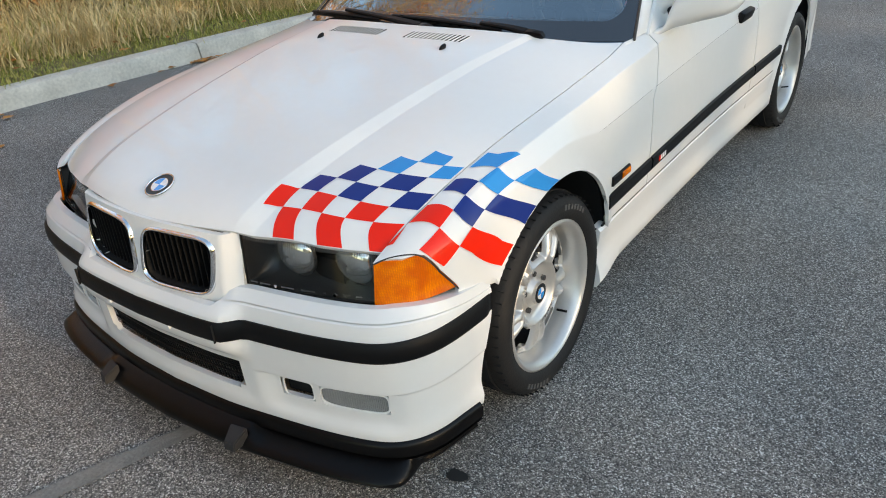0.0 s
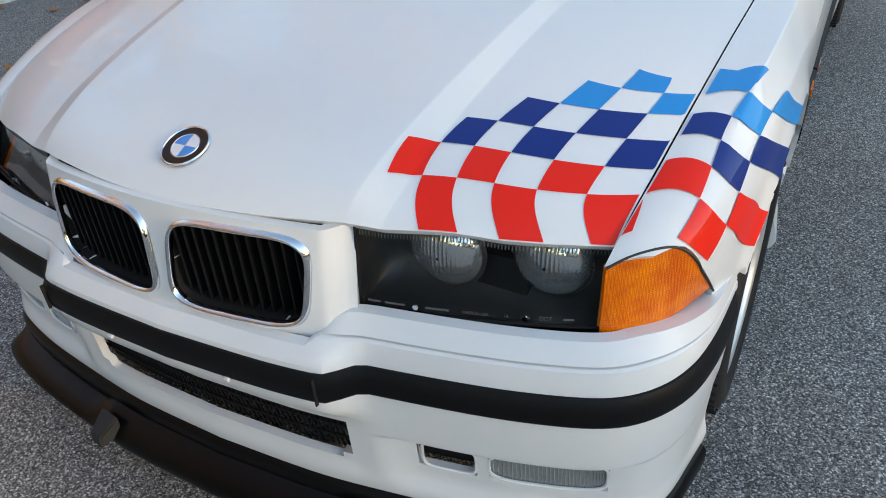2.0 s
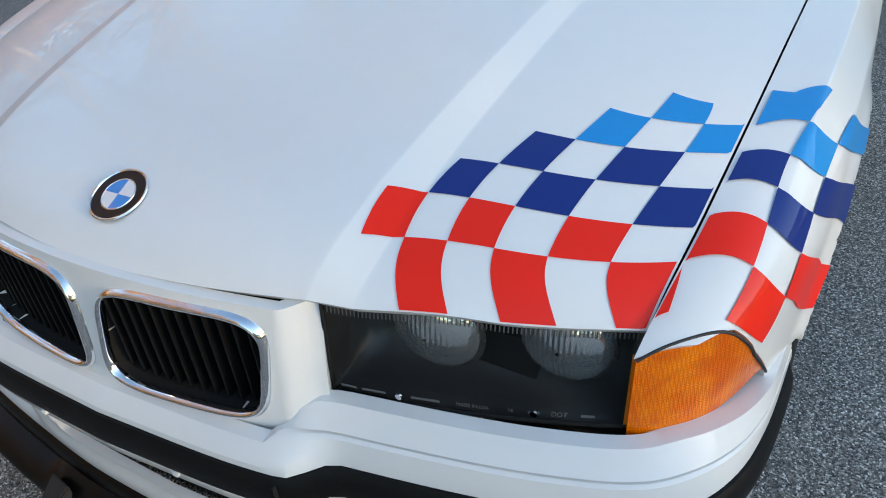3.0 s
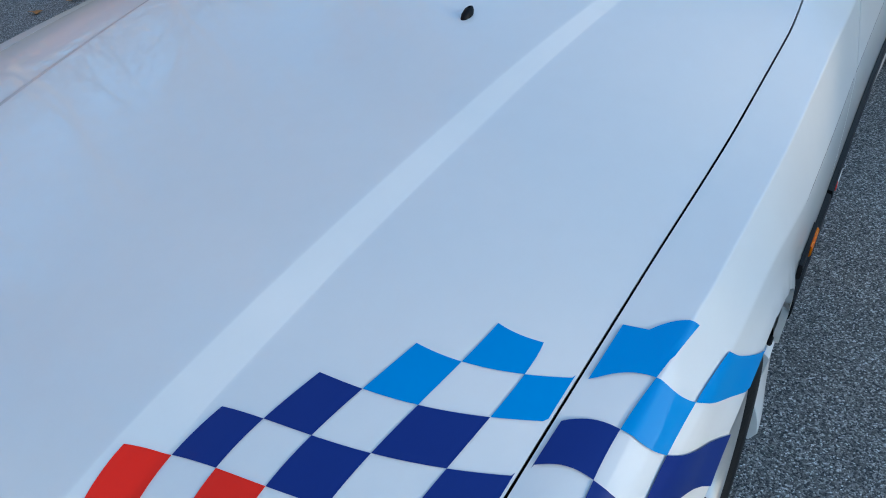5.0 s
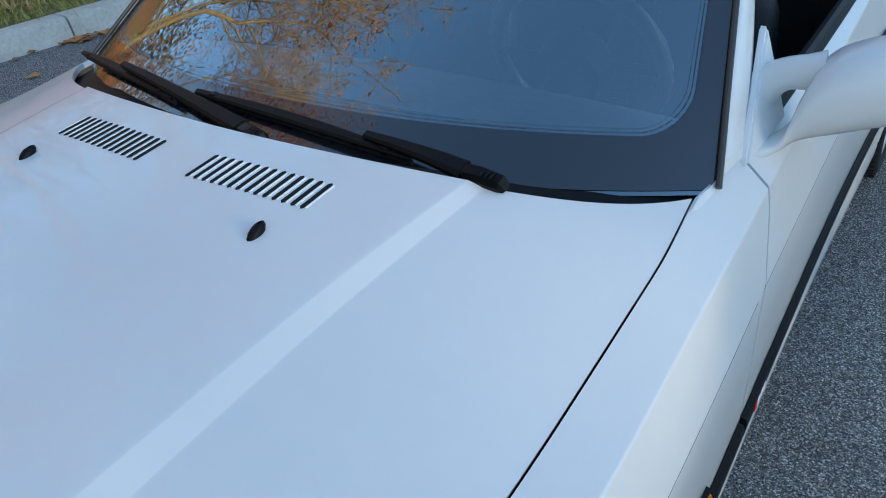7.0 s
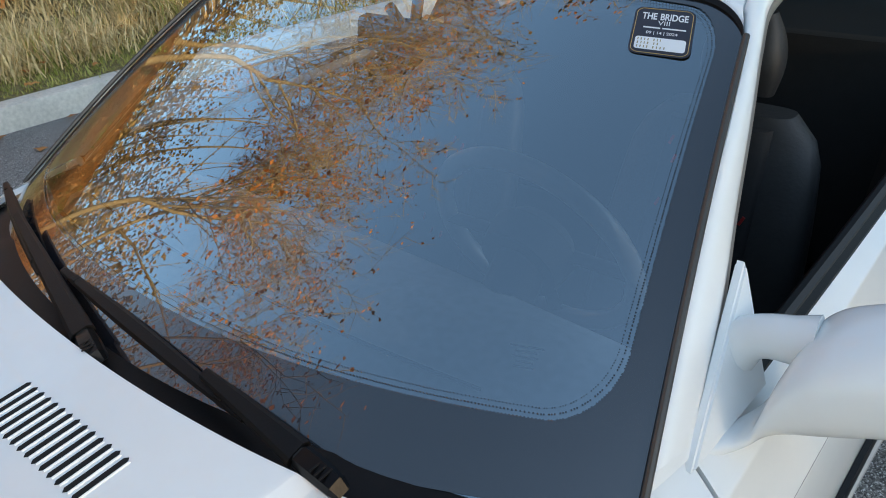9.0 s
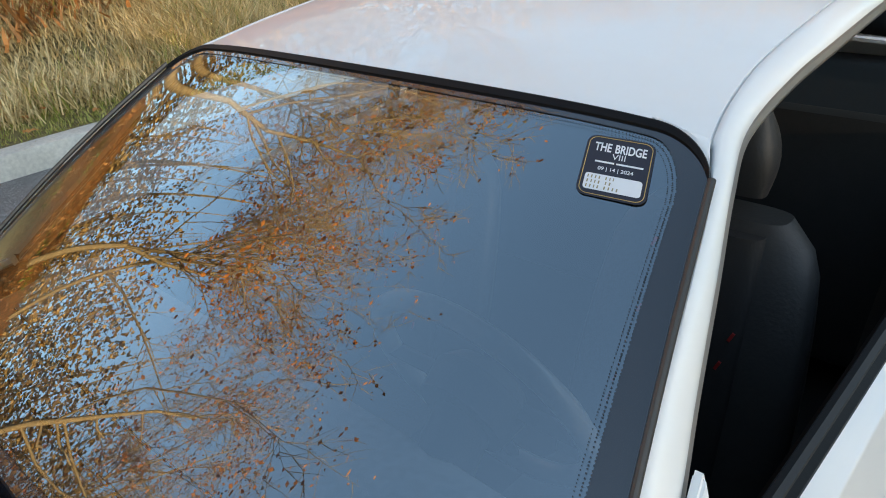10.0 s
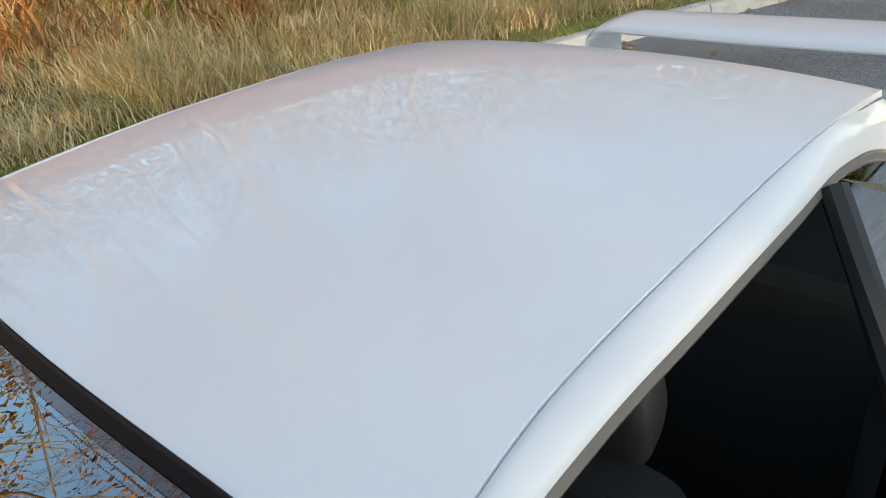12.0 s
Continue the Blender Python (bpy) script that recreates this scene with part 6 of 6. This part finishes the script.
    m = part("inside_mirror", bm, INTERIOR, CAR, "black rear-view mirror")
    part("mirror_stalk", tube([(0, 1.93, 1.20), (0, 1.90, 1.245)], 0.01, 8), INTERIOR, m)
    # belt and its anchor by the centre pillar
    part("seat_belt", tube([(0.665, 2.74, 1.15), (0.66, 2.72, 0.9), (0.62, 2.66, 0.5)], 0.02, 6, flat=0.15), SEATCLOTH, CAR, "dark seat belt")
    # under-body
    part("underbody", box((0, 2.2, 0.20), (1.36, 3.6, 0.04)), GAP_AND_SHADE, CAR, smooth=False)
    part("bulkhead", box((0, 1.30, 0.55), (1.36, 0.05, 0.64)), GAP_AND_SHADE, CAR, smooth=False)
    part("engine_bay", box((0, 0.62, 0.58), (1.1, 0.9, 0.12)), GAP_AND_SHADE, CAR, smooth=False)


bonnet()
for side in (-1, 1):
    side_of(side)
    headlight(side)
    for cy in (0.745, 3.445):
        wheel(side, cy)
mirror(1)
inner_arches()
roof_panel()
spoiler()
bumper()
splitter()
nose()
cowl()
windscreen()
interior()
wiper((0.478, 1.278, 0.942), (0.25, 1.288, 0.958), (0.34, 1.278, 0.944), (-0.15, 1.297, 0.964), "black wiper lying at the foot of the windscreen")
wiper((0.06, 1.232, 0.948), (-0.42, 1.338, 0.962), (-0.20, 1.278, 0.950), (-0.68, 1.408, 0.932), "black wiper lying at the foot of the windscreen")


def bonnet_place(x0, y0):
    e = 0.01
    o = Vector((x0, y0, hood_z(x0, y0)))
    a = (Vector((x0 + e, y0, hood_z(x0 + e, y0))) - o).normalized()
    b = (Vector((x0, y0 + e, hood_z(x0, y0 + e))) - o).normalized()
    n = a.cross(b).normalized()
    b = n.cross(a)
    return lambda u, v, d: tuple(o + a * u + b * v + n * (0.0006 + d))


roundel("bonnet_badge", bonnet_place(0.0, 0.085), 0.041, CAR, "round blue and white bonnet badge with a black ring")


# ---------------------------------------------------------------- livery: a waving chequered flag over bonnet and left wing
def wave(k, c, r):
    """A low polynomial in column c and row r."""
    return k[10] * c * c * r * r + k[11] * c * r ** 3 + k[0] + k[1] * r + k[2] * r * r + k[3] * r ** 3 + k[4] * c + k[5] * c * r + k[6] * c * r * r + k[7] * c * c + k[8] * c * c * r + k[9] * c ** 3


BX = (0.364, -0.02663, 0.00921, -0.000242, 0.04581, -9.456e-05, -0.0001926, -0.0001332, 0.0008328, 0.0002299, -7.635e-05, -8.896e-05)
BY = (0.04538, 0.1053, -0.01975, 0.003134, 0.034, -0.01188, 0.005111, -0.005281, -0.0009058, 0.0008795, 0.0002942, -0.0009019)
WY = (0.1768, 0.1057, -0.01738, 0.0018, 0.09743, -0.03524, 0.009068, -0.06348, 0.004833, 0.01865, -0.001022, -0.0005255)
WV = (-0.05297, 0.07149, -0.02859, 0.003399, 0.585, -0.2025, 0.03084, -0.02016, 0.04263, -0.007483, -0.005401, -0.001218)


def on_bonnet(c, r):
    x, y = wave(BX, c, max(r, 1)), wave(BY, c, max(r, 1))
    if r < 1:
        x0 = 0.3745 + 0.0478 * c + 0.0012 * c * c
        f = (1 - r) ** 1.0
        y0 = hood_front(x0) + 0.0015
        x, y = x + (x0 - x) * f - 0.008 * math.sin(math.pi * f), y + (y0 - y) * f
    lim = seam_x(y) - 0.0056
    x = min(x, lim) if c < 5.98 else lim
    e = 0.004
    n = Vector((-(hood_z(x + e, y) - hood_z(x - e, y)) / (2 * e), -(hood_z(x, y + e) - hood_z(x, y)) / e, 1)).normalized()
    return Vector((x, y, hood_z(x, y))) + n * 0.0012


def on_wing(c, r):
    y, v = wave(WY, c, r), max(wave(WV, c, r), 0.012)
    if c < 0.02:
        v = 0.012
    e = 0.004
    y = max(y, wing_front(min(v, 1.0))[1] + 0.004)
    p = Vector(flank(y, v))
    n = (Vector(flank(y + e, v)) - p).cross(Vector(flank(y, v + e)) - p).normalized()
    n = n if n.x > 0 else -n
    for cy, cz, rr in ARCHES:
        d = math.hypot(p.y - cy, p.z - cz)
        p.x += 0.010 * math.exp(-(((d - rr) / 0.03) ** 2))
        if d < rr + 0.003:
            p.y, p.z = cy + (p.y - cy) * (rr + 0.003) / d, cz + (p.z - cz) * (rr + 0.003) / d
    p.z = max(p.z, 0.577 - 0.18 * (p.y - 0.308))
    return p + n * 0.0022


def livery():
    shades = {0: (RED, "red"), 1: (RED, "red"), 2: (NAVY, "navy"), 3: (NAVY, "navy"), 4: (AZURE, "light blue"), 5: (AZURE, "light blue")}
    bonnet_cells = [(r, c) for c in range(6) for r in range(6) if (r + c) % 2 == 1 and r <= c + 1 and r >= 0 and not (c == 0 and r == 0)]
    for r, c in bonnet_cells:
        rows = [[on_bonnet(c + i / 10, r + j / 10) for j in range(11)] for i in range(11)]
        bm = grid(rows, MID)
        part("livery_square", bm, shades[r][0], CAR, shades[r][1] + " vinyl square")
    rows = [[on_wing(0.03 + 0.20 * (1 - j / 8) * i / 4, 0.10 + 0.85 * j / 8) for j in range(9)] for i in range(5)]
    part("livery_square", grid(rows, MID), RED, CAR, "red vinyl square")
    for r, c in [(r, c) for c in range(3) for r in range(6) if (r + c) % 2 == 1]:
        n = 12
        rows = [[on_wing(c + i / n, r + j / n) for j in range(n + 1)] for i in range(n + 1)]
        part("livery_square", grid(rows, MID), shades[r][0], CAR, shades[r][1] + " vinyl square")


livery()


# ---------------------------------------------------------------- windscreen sticker
def sticker():
    place = glass_place(0.815, 0.885, radians(4))
    lean = lambda u, v, d: place(1.10 * u - 0.20 * v, 0.99 * v, d)
    base = part("screen_sticker", plate(rounded(0.078, 0.094, 0.012), lambda u, v, d: lean(u, v, d), 0.0004), STICKER, CAR, "dark event sticker with gold border and white panel", smooth=False)
    part("gold_border", tube([lean(u, v, 0.0006) for u, v in rounded(0.072, 0.088, 0.010, 8)], 0.0005, 4, closed=True), GOLD_INK, base)
    up = lambda u, v, d: lean(u, v, 0.0006 + d)
    words("THE", 0.0185, up, WHITE_INK, base, at=(-0.019, 0.028), squeeze=0.57, bold=0.00045)
    words("BRIDGE", 0.0185, up, WHITE_INK, base, at=(0.0125, 0.028), squeeze=0.57, bold=0.00045)
    words("VIII", 0.0125, up, WHITE_INK, base, at=(0.001, 0.0155), squeeze=0.95)
    for u, w in ((-0.014, 0.022), (0.0145, 0.030)):
        part("print_bar", plate([(u - w / 2, 0.0045), (u + w / 2, 0.0045), (u + w / 2, 0.0070), (u - w / 2, 0.0070)], up, 0.0002), WHITE_INK, base, smooth=False)
    words("09 | 14 | 2024", 0.0075, up, WHITE_INK, base, at=(0.0, -0.0045), squeeze=0.95, bold=0.0001)
    part("white_panel", plate([(u, v - 0.0255) for u, v in rounded(0.064, 0.024, 0.004)], up, 0.0002), WHITE_INK, base, smooth=False)
    pen = lambda u, v, d: lean(u, v, 0.0010 + d)
    rnd = random.Random(3)
    for row, n in ((0, 7), (1, 6), (2, 8)):
        x = -0.029
        for k in range(n):
            w = rnd.uniform(0.0022, 0.0034)
            y = -0.0185 - 0.0072 * row
            part("pen_mark", plate([(x, y - 0.0022), (x + w * 0.45, y - 0.0026), (x + w * 0.6, y + 0.0020), (x + w * 0.1, y + 0.0024)], pen, 0.0001), PEN, base, smooth=False)
            x += w + 0.0016 + (0.003 if k in (3,) else 0)
    # maker's mark printed low in the corner of the glass, as bars
    low = glass_place(0.80, 0.205, 0.0, -0.003)
    for k, w in enumerate((0.040, 0.026, 0.030, 0.020, 0.024)):
        part("glass_mark", plate([(-w / 2, -0.006 * k), (w / 2, -0.006 * k), (w / 2, -0.006 * k + 0.0022), (-w / 2, -0.006 * k + 0.0022)], low, 0.0002), FRIT, CAR, smooth=False)


sticker()


# ---------------------------------------------------------------- marks on the road
def road_marks():
    a, b = Vector((-0.60, -1.75, 0.0)), Vector((0.2, 0.62, 0.0))
    d = (b - a).normalized()
    s = Vector((d.y, -d.x, 0))
    rnd = random.Random(8)
    rows = [[tuple(a + d * t + s * (w * (0.030 + 0.006 * rnd.random())) + Vector((0, 0, 0.003))) for w in (-1, 0, 1)] for t in np.linspace(0, 2.5, 40)]
    j = part("road_joint", grid(rows, (0, 0, -5)), JOINT)
    tagged(j, "pale scuffed joint line across the asphalt", "road joint", kind="structure")
    for x, y, r in ((0.79, 0.25, 0.035), (2.1, 1.9, 0.02), (-2.6, 0.6, 0.03), (1.5, 3.6, 0.02)):
        pts = []
        for k in range(14):
            w = 2 * math.pi * k / 14
            q = r * (0.7 + 0.5 * rnd.random())
            pts.append((q * math.cos(w), 0.7 * q * math.sin(w)))
        o = part("tar_spot", plate(pts, lambda u, v, d: (x + u, y + v, 0.004 + d)), TAR, smooth=False)
        tagged(o, "small dark tar spot on the asphalt", "tar spot", "tar spots")


JOINT = material("joint_grey", (0.23, 0.225, 0.21), 0.85, vary=0.3, scale=14, bump=0.5, bump_scale=120)
TAR = material("tar", (0.02, 0.02, 0.02), 0.6)
road_marks()
